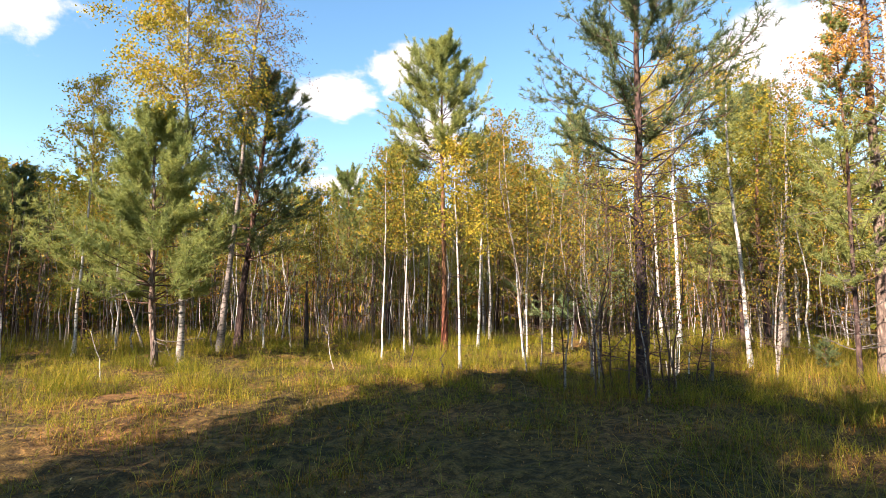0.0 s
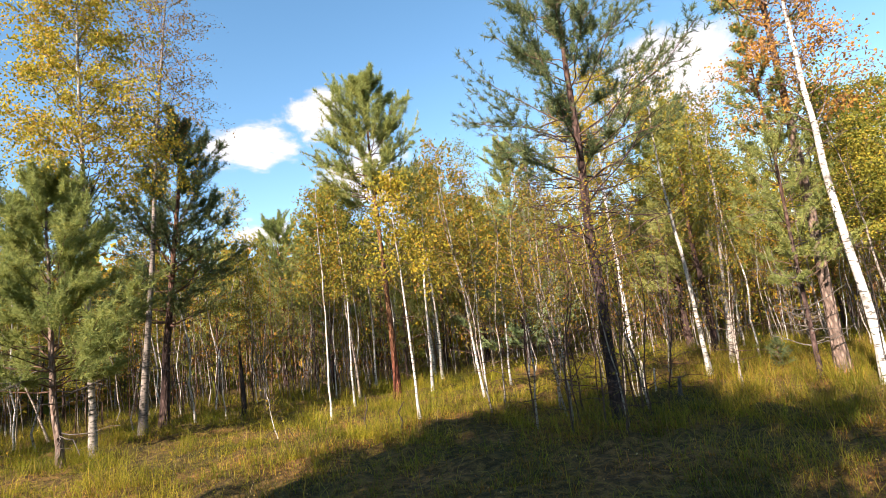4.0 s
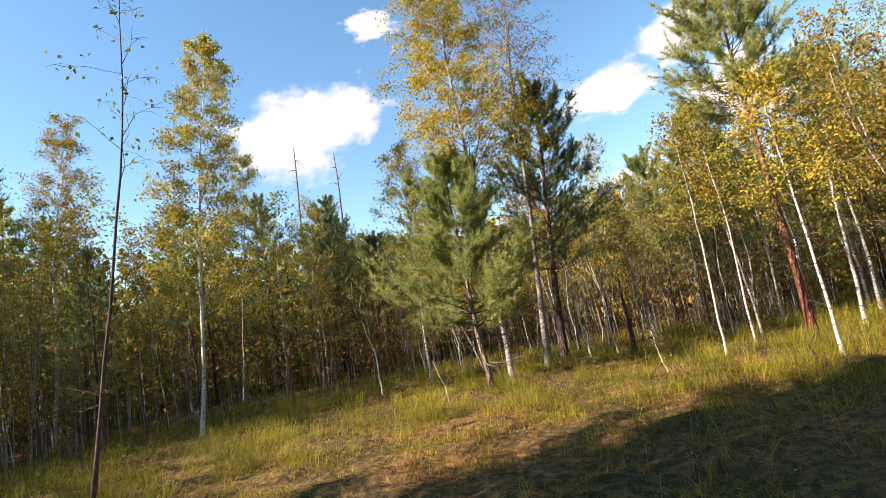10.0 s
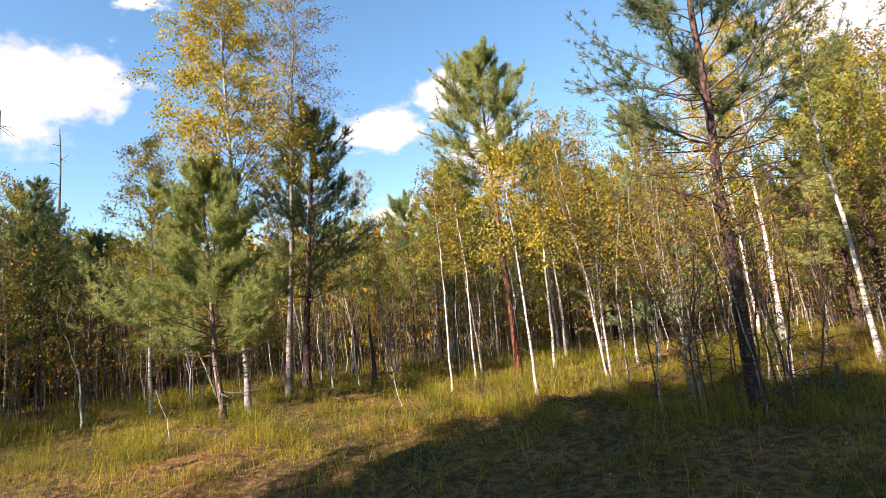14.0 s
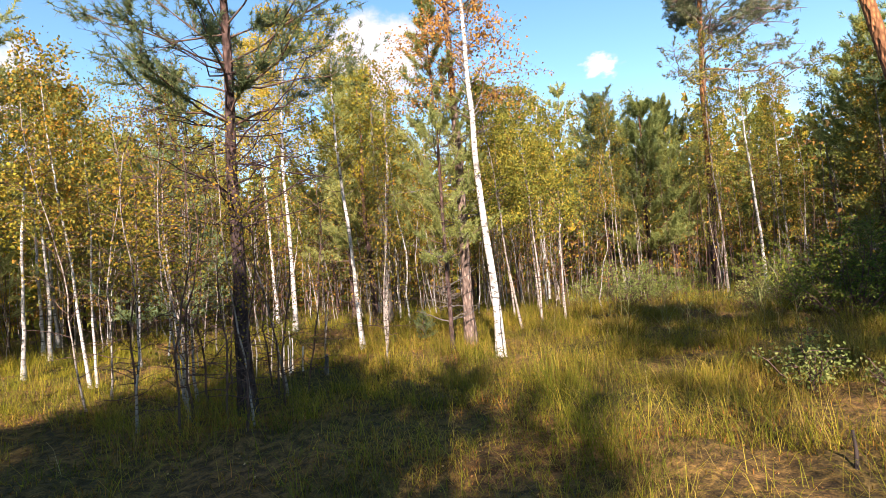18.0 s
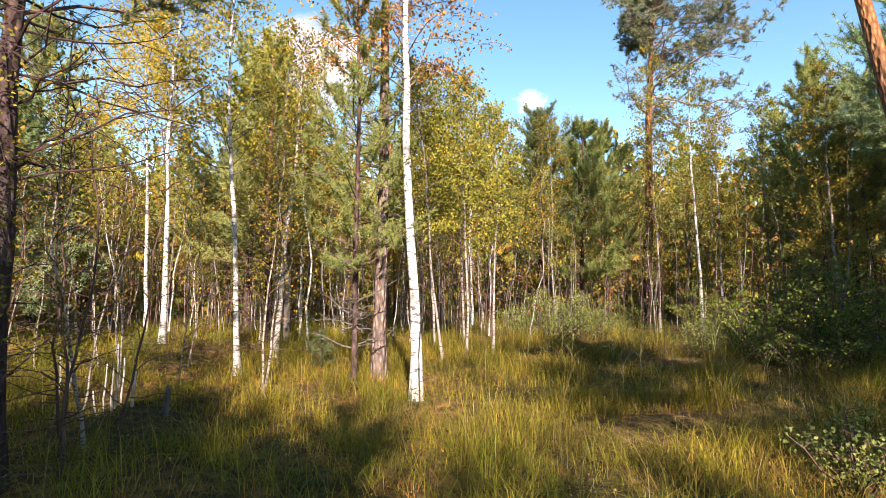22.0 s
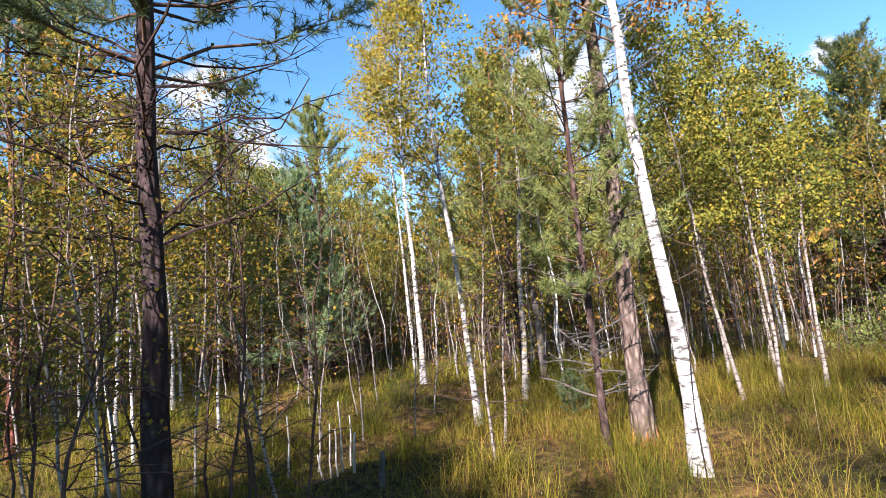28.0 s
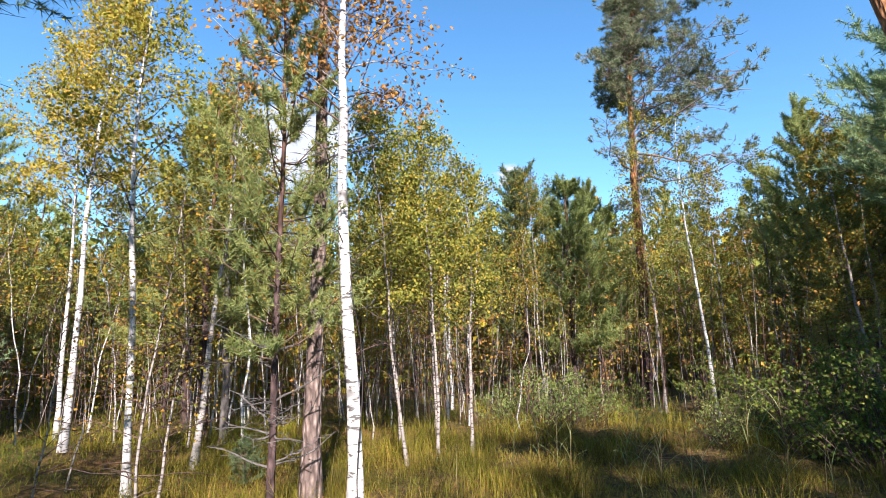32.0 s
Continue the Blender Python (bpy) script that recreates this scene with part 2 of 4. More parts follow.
def ground_material():
    m, tree, bsdf = material("mossy ground", 0.95)
    big = noise_tex(tree, 0.45, 4.0)
    fine = noise_tex(tree, 9.0, 6.0)
    grit = noise_tex(tree, 60.0, 4.0)
    moss = ramp(tree, big.outputs["Fac"], (0.35, (0.065, 0.055, 0.016)), (0.5, (0.13, 0.085, 0.028)), (0.66, (0.20, 0.105, 0.045))).outputs[0]
    litter = ramp(tree, fine.outputs["Fac"], (0.42, (0.42, 0.40, 0.38)), (0.62, (1.25, 1.2, 1.1))).outputs[0]
    speck = ramp(tree, grit.outputs["Fac"], (0.35, (0.5, 0.5, 0.5)), (0.65, (1.3, 1.25, 1.1))).outputs[0]
    colour = mix(tree, 1.0, mix(tree, 1.0, moss, litter, "MULTIPLY"), speck, "MULTIPLY")
    tree.links.new(colour, bsdf.inputs["Base Color"])
    bump(tree, bsdf, fine.outputs["Fac"], 0.8, 0.08)
    return m


GROUND = ground_material()


# ---- mesh helpers ----
class Build:
    """Collects vertices, triangles and quads, and turns them into one mesh."""

    def __init__(self):
        self.v, self.t, self.q, self.n = [], [], [], 0

    def add(self, v, tris=None, quads=None):
        if tris is not None and len(tris):
            self.t.append(np.asarray(tris) + self.n)
        if quads is not None and len(quads):
            self.q.append(np.asarray(quads) + self.n)
        self.v.append(np.asarray(v, float))
        self.n += len(v)

    def mesh(self, name, mat, smooth=False):
        v = np.concatenate(self.v) if self.v else np.zeros((0, 3))
        t = np.concatenate(self.t) if self.t else np.zeros((0, 3), int)
        q = np.concatenate(self.q) if self.q else np.zeros((0, 4), int)
        me = bpy.data.meshes.new(name)
        me.vertices.add(len(v))
        me.vertices.foreach_set("co", v.astype(np.float32).ravel())
        me.loops.add(len(t) * 3 + len(q) * 4)
        me.loops.foreach_set("vertex_index", np.concatenate([t.ravel(), q.ravel()]).astype(np.int32))
        me.polygons.add(len(t) + len(q))
        starts = np.concatenate([np.arange(len(t)) * 3, len(t) * 3 + np.arange(len(q)) * 4])
        me.polygons.foreach_set("loop_start", starts.astype(np.int32))
        me.polygons.foreach_set("use_smooth", np.full(len(t) + len(q), smooth))
        me.materials.append(mat)
        me.update(calc_edges=True)
        me.validate()
        return me


def part(name, build, mat, parent, label="", smooth=False):
    ob = new(name, build.mesh(name, mat, smooth))
    ob.parent = parent
    return tagged(ob, label) if label else ob


def tube(build, pts, radii, sides=8, rough=0.0):
    """A tapered round stem along a line of points."""
    pts, radii = np.asarray(pts, float), np.asarray(radii, float)
    tan = np.gradient(pts, axis=0)
    tan /= np.linalg.norm(tan, axis=1)[:, None] + 1e-9
    ref = np.where(np.abs(tan[:, 2:3]) > 0.9, [[1.0, 0, 0]], [[0, 0, 1.0]])
    if np.abs(tan[:, 2]).min() > 0.5:
        ref = np.tile([[1.0, 0, 0]], (len(pts), 1))
    u = np.cross(tan, ref)
    u /= np.linalg.norm(u, axis=1)[:, None] + 1e-9
    w = np.cross(tan, u)
    a = np.arange(sides) * 2 * np.pi / sides
    r = radii[:, None] * (1 + rough * rng.uniform(-1, 1, (len(pts), sides)))
    v = pts[:, None] + r[..., None] * (np.cos(a)[None, :, None] * u[:, None] + np.sin(a)[None, :, None] * w[:, None])
    i, j = np.meshgrid(np.arange(len(pts) - 1), np.arange(sides), indexing="ij")
    k = (j + 1) % sides
    quads = np.stack([i * sides + j, i * sides + k, (i + 1) * sides + k, (i + 1) * sides + j], -1).reshape(-1, 4)
    verts = np.concatenate([v.reshape(-1, 3), pts[-1:]])
    last = (len(pts) - 1) * sides
    cap = np.stack([last + np.arange(sides), last + (np.arange(sides) + 1) % sides, np.full(sides, len(verts) - 1)], -1)
    build.add(verts, cap, quads)


def unit(v):
    return v / (np.linalg.norm(v, axis=-1, keepdims=True) + 1e-9)


def leaves(build, centres, size, spread=0.3):
    """Small folded leaves, each turned its own way."""
    n = len(centres)
    if not n:
        return
    a = unit(rng.normal(size=(n, 3)) + (0, 0, -0.5))
    b = unit(np.cross(a, rng.normal(size=(n, 3))))
    c = np.cross(a, b)
    s = size * rng.uniform(0.65, 1.25, (n, 1))
    tip, foot = centres + a * s, centres - a * s * 0.7
    left, right = centres + b * s * 0.62 + c * s * 0.22, centres - b * s * 0.62 + c * s * 0.22
    v = np.stack([foot, right, tip, left], 1).reshape(-1, 3)
    k = np.arange(n)[:, None] * 4
    build.add(v, np.concatenate([k + [0, 1, 2], k + [0, 2, 3]]))


def tufts(build, centres, ways, length, needles, width):
    """Brushes of pine needles."""
    n = len(centres)
    if not n:
        return
    d = unit(ways[:, None] * 0.75 + rng.normal(size=(n, needles, 3)) * 0.75)
    side = unit(np.cross(d, rng.normal(size=(n, needles, 3)))) * width
    s = length * rng.uniform(0.6, 1.15, (n, needles, 1))
    root = centres[:, None] - ways[:, None] * rng.uniform(0, length * 0.9, (n, needles, 1))
    v = np.stack([root - side, root + side, root + d * s], 2).reshape(-1, 3)
    build.add(v, np.arange(len(v)).reshape(-1, 3))


def wander(h, lean=(0, 0), bend=0.03, n=12, sway=None):
    """The line of a stem that grows up from the origin."""
    z = np.linspace(0, 1, n)
    ph, k = rng.uniform(0, 6.28, 2), rng.uniform(1.2, 2.6, 2)
    x = lean[0] * z + bend * h * (np.sin(k[0] * z * 3 + ph[0]) - np.sin(ph[0])) * z
    y = lean[1] * z + bend * h * (np.sin(k[1] * z * 3 + ph[1]) - np.sin(ph[1])) * z
    kink = np.cumsum(rng.normal(size=(n, 2)) * bend * h * 0.2, 0)
    kink -= kink[:1]
    return np.stack([x + kink[:, 0], y + kink[:, 1], z * h], 1)


def along(line, f):
    z = np.linspace(0, 1, len(line))
    return np.stack([np.interp(f, z, line[:, k]) for k in range(3)], -1)


def limb_line(start, az, rise, length, droop, n=5):
    t = np.linspace(0, 1, n)[:, None]
    way = np.array([np.cos(az) * np.cos(rise), np.sin(az) * np.cos(rise), np.sin(rise)])
    jit = np.cumsum(rng.normal(size=(n, 3)) * length * 0.035, 0) * (t > 0)
    return start + way * t * length + np.array([0, 0, -1]) * droop * length * t**2 + jit


def birch(name, h, r, label, crown=0.4, count=26, per=60, leaf=0.035, lean=(0, 0), bend=0.02, bark=None, foliage=None,
          reach=0.2, sides=8, bare=0, droop=0.25, group="birches", split=False, spread=0.08):
    """A slender birch: marked stem, rising limbs with fine twigs, and small leaves on them."""
    tree = tagged(new(name), label, "birch tree", group)
    line = wander(h, lean, bend, 14)
    z = np.linspace(0, 1, 14)
    stem, limbs, crown_mesh = Build(), Build(), Build()
    flare = 1 + 0.5 * np.exp(-z * 26)
    tube(stem, line, np.maximum(r * (1 - z) ** 0.75 * flare * (1 + 0.05 * rng.uniform(-1, 1, 14)), 0.005), sides, 0.06)
    places = []
    for i in range(count):
        f = crown + (0.98 - crown) * (i + rng.uniform(0, 1)) / count
        length = h * reach * (1.05 - (f - crown) / (1.05 - crown)) ** 0.8 * rng.uniform(0.6, 1.15) + 0.12
        az, rise = i * 2.4 + rng.uniform(-0.5, 0.5), radians(rng.uniform(28, 62))
        limb = limb_line(along(line, f), az, rise, length, droop)
        own = limbs
        if split and i % 2 == 0:
            own = Build()
        tube(own, limb, np.linspace(max(0.006, r * (0.22 if split else 0.28) * (1.1 - f)), 0.002, 5), 6 if split else 3)
        sprays = limbs
        if own is not limbs:
            bough, sprays = part("limb", own, BARK_GREY, tree, "", True), Build()
        for k in range(3):
            g = rng.uniform(0.3, 0.95)
            twig = limb_line(along(limb, g), az + rng.uniform(-1.3, 1.3), rise * rng.uniform(0, 1), length * rng.uniform(0.3, 0.5), 0.5, 3)
            tube(sprays, twig, np.linspace(0.0035, 0.0015, 3), 3)
            m = int(per * 0.22 * rng.uniform(0.5, 1.4))
            places.append(along(twig, rng.uniform(0.1, 1.0, m)) + rng.normal(size=(m, 3)) * spread)
        if sprays is not limbs:
            tagged(part("twig_spray", sprays, TWIG, bough, "fine dark twigs"), kind="stuff")
        m = int(per * 0.34)
        places.append(along(limb, rng.uniform(0.3, 1.0, m)) + rng.normal(size=(m, 3)) * spread)
    for i in range(bare):
        f = rng.uniform(0.12, crown)
        limb = limb_line(along(line, f), rng.uniform(0, 6.28), radians(rng.uniform(0, 40)), rng.uniform(0.2, 0.7), 0.2)
        tube(limbs, limb, np.linspace(0.006, 0.002, 5), 4)
    leaves(crown_mesh, np.concatenate(places), leaf)
    part("trunk", stem, bark or BARK_WHITE, tree, "", True)
    tagged(part("branchwork", limbs, TWIG, tree, "thin dark twigs"), kind="stuff")
    if per:
        part("crown", crown_mesh, foliage or LEAF_MIX, tree)
    return tree


def pine(name, h, r, label, crown=0.4, whorls=12, per=5, tuft=9, reach=0.22, lean=(0, 0), bend=0.012, bark=None, foliage=None,
         dead=8, sides=10, length=0.10, width=0.008, needles=14, top_flat=0.0, group="pines", split=False, dead_low=0.1, dead_twigs=2, dead_wood=None, dead_reach=(0.25, 0.75)):
    """A Scots pine: scaly stem, dead snags low down, whorls of limbs that end in brushes of needles."""
    tree = tagged(new(name), label, "pine tree", group)
    line = wander(h, lean, bend, 14)
    z = np.linspace(0, 1, 14)
    stem, limbs, snags, crown_mesh = Build(), Build(), Build(), Build()
    tube(stem, line, np.maximum(r * (1 - 0.93 * z) ** 0.8 * (1 + 0.4 * np.exp(-z * 25)), 0.008), sides, 0.05)
    centres, ways = [], []
    for i in range(whorls):
        f = crown + (0.97 - crown) * (i + 0.5) / whorls
        rel = (f - crown) / (1 - crown)
        for j in range(per):
            size = h * reach * ((1 - rel) ** 0.7 * (0.55 + 0.45 * min(1, rel * 4 + 0.4)) + 0.06 + top_flat * rel) * rng.uniform(0.55, 1.2)
            az = j * 6.28 / per + i * 1.1 + rng.uniform(-0.4, 0.4)
            rise = radians(8 + 38 * rel + rng.uniform(-12, 14))
            limb = limb_line(along(line, f + rng.uniform(-0.012, 0.012)), az, rise, size, -0.22)
            wood = Build() if split else limbs
            tube(wood, limb, np.linspace(max(0.008, r * (0.17 if split else 0.24) * (1.1 - rel)), 0.004, 5), 5 if split else 3)
            for k in range(tuft):
                g = rng.uniform(0.35, 1.0)
                side = limb_line(along(limb, g), az + rng.uniform(-1.1, 1.1), rise + rng.uniform(-0.35, 0.95), size * 0.3 * rng.uniform(0.4, 1.3), -0.2, 3)
                if k % 3 == 0:
                    tube(wood, side, np.linspace(0.005, 0.003, 3), 3)
                way = unit(side[-1] - side[0])
                for e in (0.35, 0.7, 1.0):
                    centres.append(along(side, e))
                    ways.append(unit(way + (0, 0, 0.25)))
            if split:
                part("limb", wood, TWIG_PINE, tree, "", True)
            centres.append(limb[-1])
            ways.append(unit(limb[-1] - limb[-2]))
    for k in range(4):
        centres.append(line[-1] + (0, 0, 0.03 * k))
        ways.append(np.array([0, 0, 1.0]))
    for i in range(dead):
        f = rng.uniform(dead_low, crown + 0.12)
        limb = limb_line(along(line, f), rng.uniform(0, 6.28), radians(rng.uniform(-12, 25)), h * reach * rng.uniform(*dead_reach), 0.12 if dead_twigs < 4 else -0.15, 6)
        own = Build() if split else snags
        tube(own, limb, np.linspace(0.012, 0.003, 6), 5 if split else 4)
        fan = Build() if split else snags
        for k in range(dead_twigs):
            twig = limb_line(along(limb, rng.uniform(0.3, 0.95)), rng.uniform(0, 6.28), rng.uniform(-0.3, 0.7), h * reach * rng.uniform(0.14, 0.32), 0.1, 4)
            tube(fan, twig, np.linspace(0.005, 0.002, 4), 3)
            for e in range(dead_twigs - 2):
                fine = limb_line(along(twig, rng.uniform(0.2, 1)), rng.uniform(0, 6.28), rng.uniform(-0.3, 0.7), h * reach * 0.10, 0.1, 3)
                tube(fan, fine, [0.003, 0.0025, 0.0015], 3)
        if split:
            bough = part("dead_limb", own, dead_wood or DEAD, tree, "bare dead limb with brittle twigs")
            tagged(part("twig_spray", fan, dead_wood or DEAD, bough), kind="stuff")
    tufts(crown_mesh, np.array(centres), np.array(ways), length, needles, width)
    part("trunk", stem, bark or BARK_PINE, tree, "", True)
    if limbs.n:
        tagged(part("branchwork", limbs, TWIG_PINE, tree), kind="stuff")
    if dead and not split:
        tagged(part("dead_branchwork", snags, dead_wood or DEAD, tree, "bare dead limbs"), kind="stuff")
    part("crown", crown_mesh, foliage or NEEDLE, tree)
    return tree


def set_at(ob, x, y, turn=0.0, size=1.0, sink=0.05):
    ob.matrix_basis = pose(x, y, height(x, y) - sink, 0, 0, turn) @ Matrix.Scale(size, 4)
    return ob


def planted(x, y, turn, size=1.0, tilt=(0, 0)):
    return pose(x, y, height(x, y) - 0.05, tilt[0], tilt[1], turn) @ Matrix.Scale(size, 4)


# ---- ground ----
def height(x, y):
    """Height of the bog's surface, with low swells and tussocks."""
    near = 1.0
    v = 0.05 * noise.noise(Vector((x * 0.22, y * 0.22, 3.1))) + 0.04 * noise.noise(Vector((x * 0.9, y * 0.9, 7.7))) + 0.12 * max(0.0, noise.noise(Vector((x * 1.7, y * 1.7, 1.7)))) + 0.05 * noise.noise(Vector((x * 4.1, y * 4.1, 0.3)))
    return v * near


def ground_sheet():
    s = np.linspace(-1, 1, 301)
    axis = np.sign(s) * (np.abs(s) * 22 + np.abs(s) ** 9 * 1400)
    xs, ys = axis, axis + 5.0
    z = np.array([[height(x, y) if abs(x) < 60 and abs(y) < 60 else 0.0 for x in xs] for y in ys])
    z += rng.normal(size=z.shape) * 0.008
    gx, gy = np.meshgrid(xs, ys)
    n = len(xs)
    i, j = np.meshgrid(np.arange(n - 1), np.arange(n - 1), indexing="ij")
    quads = np.stack([i * n + j, i * n + j + 1, (i + 1) * n + j + 1, (i + 1) * n + j], -1).reshape(-1, 4)
    b = Build()
    b.add(np.stack([gx, gy, z], -1).reshape(-1, 3), None, quads)
    tagged(new("ground", b.mesh("ground", GROUND, True)), "mossy brown and green bog ground", "ground", kind="structure")


ground_sheet()


def heights(p):
    return np.array([height(x, y) for x, y in p])


def grass(name, label, mat, xy, tall, wide, lean=0.35, droop=0.25):
    """Many bent blades, each of two pieces, at the given places."""
    n = len(xy)
    z = heights(xy)
    root = np.stack([xy[:, 0], xy[:, 1], z - 0.02], 1)
    a = rng.uniform(0, 6.28, n)
    out = np.stack([np.cos(a), np.sin(a), np.zeros(n)], 1)
    side = np.stack([-np.sin(a), np.cos(a), np.zeros(n)], 1)
    tuss = np.array([noise.noise(Vector((x * 1.3, y * 1.3, 5.5))) for x, y in xy])
    h = tall * rng.uniform(0.4, 1.2, n) * np.clip(1.0 + 1.3 * tuss, 0.3, 1.7)
    h = h[:, None]
    w = (wide * rng.uniform(0.6, 1.2, n))[:, None]
    l = lean * rng.uniform(0.1, 1.3, (n, 1))
    up = np.array([[0, 0, 1.0]])
    mid = root + up * h * 0.55 + out * h * l * 0.4
    tip = root + up * h * (1 - droop * l) + out * h * l * 1.1
    v = np.stack([root - side * w, root + side * w, mid + side * w * 0.8, mid - side * w * 0.8, tip], 1).reshape(-1, 3)
    k = np.arange(n)[:, None] * 5
    b = Build()
    b.add(v, k + [3, 2, 4], k + [0, 1, 2, 3])
    return tagged(new(name, b.mesh(name, mat)), label, "grass", kind="stuff")


def field(n, keep, reach=16.0, clump=0.0, centre=(2, 5)):
    """Random places round the clearing that keep(x, y) accepts with its chance, drawn into tussocks."""
    p = rng.uniform(-reach, reach, (n, 2)) + centre
    if clump:
        m = max(1, int(n * clump))
        heads = rng.uniform(-reach, reach, (m, 2)) + centre
        p = heads[rng.integers(0, m, n)] + rng.normal(size=(n, 2)) * 0.13
    thick = np.array([noise.noise(Vector((x * 0.8, y * 0.8, 2.2))) for x, y in p])
    chance = keep(p[:, 0], p[:, 1]) * np.clip(0.75 + 1.7 * thick, 0.2, 1)
    return p[rng.uniform(0, 1, n) < chance]


# ---- clouds ----
def cloud_material(seed):
    m = bpy.data.materials.new("cloud")
    m.use_nodes = True
    t = m.node_tree
    t.nodes.remove(t.nodes["Principled BSDF"])
    c = t.nodes.new("ShaderNodeTexCoord")
    n = node(t, "ShaderNodeTexNoise", Scale=1.7, Detail=9.0, Roughness=0.58)
    mp = t.nodes.new("ShaderNodeMapping")
    mp.inputs["Location"].default_value = (seed * 3.7, seed * 1.3, 0)
    t.links.new(c.outputs["Object"], mp.inputs[0])
    t.links.new(mp.outputs[0], n.inputs["Vector"])
    length = t.nodes.new("ShaderNodeVectorMath")
    length.operation = "LENGTH"
    t.links.new(c.outputs["Object"], length.inputs[0])
    inside = t.nodes.new("ShaderNodeMath")
    inside.operation = "SUBTRACT"
    t.links.new(n.outputs["Fac"], inside.inputs[0])
    fall = t.nodes.new("ShaderNodeMath")
    fall.operation = "MULTIPLY"
    fall.inputs[1].default_value = 0.62
    t.links.new(length.outputs["Value"], fall.inputs[0])
    t.links.new(fall.outputs[0], inside.inputs[1])
    dense = ramp(t, inside.outputs[0], (0.0, (0, 0, 0)), (0.27, (1, 1, 1)))
    dense.color_ramp.interpolation = "EASE"
    # The sunlit white of the cloud is an even emission, not received light.
    glow, clear, both = node(t, "ShaderNodeEmission", Strength=0.36), t.nodes.new("ShaderNodeBsdfTransparent"), t.nodes.new("ShaderNodeMixShader")
    glow.inputs[0].default_value = (0.93, 0.95, 0.99, 1)
    t.links.new(dense.outputs[0], both.inputs[0])
    t.links.new(clear.outputs[0], both.inputs[1])
    t.links.new(glow.outputs[0], both.inputs[2])
    t.links.new(both.outputs[0], t.nodes["Material Output"].inputs[0])
    return m


def cloud(az, el, wide, tall, seed, far=900.0):
    a, e = radians(az), radians(el)
    way = Vector((-math.sin(a) * math.cos(e), math.cos(a) * math.cos(e), math.sin(e)))
    b = Build()
    s = np.linspace(-1, 1, 9)
    gx, gy = np.meshgrid(s, s)
    i, j = np.meshgrid(np.arange(8), np.arange(8), indexing="ij")
    b.add(np.stack([gx, gy, -0.1 * (gx**2 + gy**2)], -1).reshape(-1, 3), None,
          np.stack([i * 9 + j, i * 9 + j + 1, (i + 1) * 9 + j + 1, (i + 1) * 9 + j], -1).reshape(-1, 4))
    ob = tagged(new("cloud", b.mesh("cloud", cloud_material(seed))), "white fair-weather cumulus cloud in a blue sky", "cloud", kind="structure")
    size = far * math.tan(radians(1.0))
    ob.matrix_basis = look(way * far, way * (far - 10)) @ Matrix.Rotation(math.pi, 4, "Y") @ Matrix.Diagonal((size * wide, size * tall, size * wide, 1))
    ob.visible_shadow = False


cloud(39.8, 22.8, 9.5, 6.5, 1)
cloud(34.2, 24.6, 6.0, 5.0, 2)
cloud(5.3, 20.6, 6.5, 3.4, 3)
cloud(-2.0, 23.9, 4.4, 3.8, 4)
cloud(-40.7, 21.8, 9.0, 7.0, 5)
cloud(-64.5, 18.6, 2.4, 1.7, 6)
cloud(-6.4, 17.0, 6.0, 5.2, 7)
cloud(83.7, 36.9, 4.5, 4.5, 8)
cloud(4.0, 12.0, 4.0, 2.2, 9)
cloud(29.7, 32.4, 3.6, 2.0, 10)


# ---- trees round the clearing ----
set_at(birch("birch", 11.2, 0.066, "tall birch with white marked trunk and sparse yellow crown", 0.38, 100, 330, 0.035, (-0.1, 0), 0.006,
             bark=BARK_GREY, foliage=LEAF_YELLOW, reach=0.21), -4.32, 11.7)
set_at(birch("birch", 12.2, 0.08, "tall grey birch with nearly leafless pinkish crown", 0.48, 80, 120, 0.03, (1.0, 0.3), 0.006,
             bark=BARK_OLD, foliage=LEAF_RUST, reach=0.19), -4.15, 13.95)
set_at(pine("pine", 7.9, 0.105, "dark green pine standing among the birches", 0.30, 15, 6, 14, 0.26, (0.5, 0.1), foliage=NEEDLE_DARK, dead=14, length=0.125, width=0.007, needles=26), -3.9, 14.7)
set_at(pine("pine", 5.3, 0.065, "bushy young pine with low crown beside a birch", 0.24, 15, 6, 22, 0.34, (-0.2, 0), bark=BARK_PINE_GREY, dead=12, length=0.12, width=0.006, needles=26), -4.6, 11.1)
set_at(pine("pine", 8.4, 0.08, "slim pine with dense pointed crown and reddish trunk base", 0.55, 13, 6, 16, 0.20, (0.15, 0), bark=BARK_PINE_RED, dead=12, length=0.12, width=0.006, needles=26), 1.53, 13.1)
set_at(pine("pine", 7.4, 0.092, "old pine with purplish trunk painted dark as in shade and open spreading crown", 0.44, 11, 5, 19, 0.24, (-0.05, 0.05), 0.008, bark=BARK_PINE_SHADED, foliage=NEEDLE_DARK, dead=28, split=True, length=0.10, width=0.005, needles=22, dead_low=0.26, dead_twigs=5, dead_wood=TWIG_DARK, dead_reach=(0.4, 1.0)), 3.72, 7.12, 0)
set_at(birch("birch", 8.8, 0.068, "birch with thick bright white trunk and rusty sparse crown", 0.44, 64, 160, 0.030, (0.05, 0.05), 0.009,
             foliage=LEAF_RUST, reach=0.15, sides=16, bare=5, split=True), 7.75, 6.55, 0)
set_at(pine("pine", 9.6, 0.10, "tall grey-barked pine with peeling orange wood at its foot", 0.62, 9, 5, 10, 0.15, (0.05, -0.05), 0.005, bark=BARK_PINE_GREY, dead=26, sides=16, split=True, dead_twigs=4, dead_low=0.2, dead_reach=(0.25, 0.8)), 8.08, 7.47, 0)
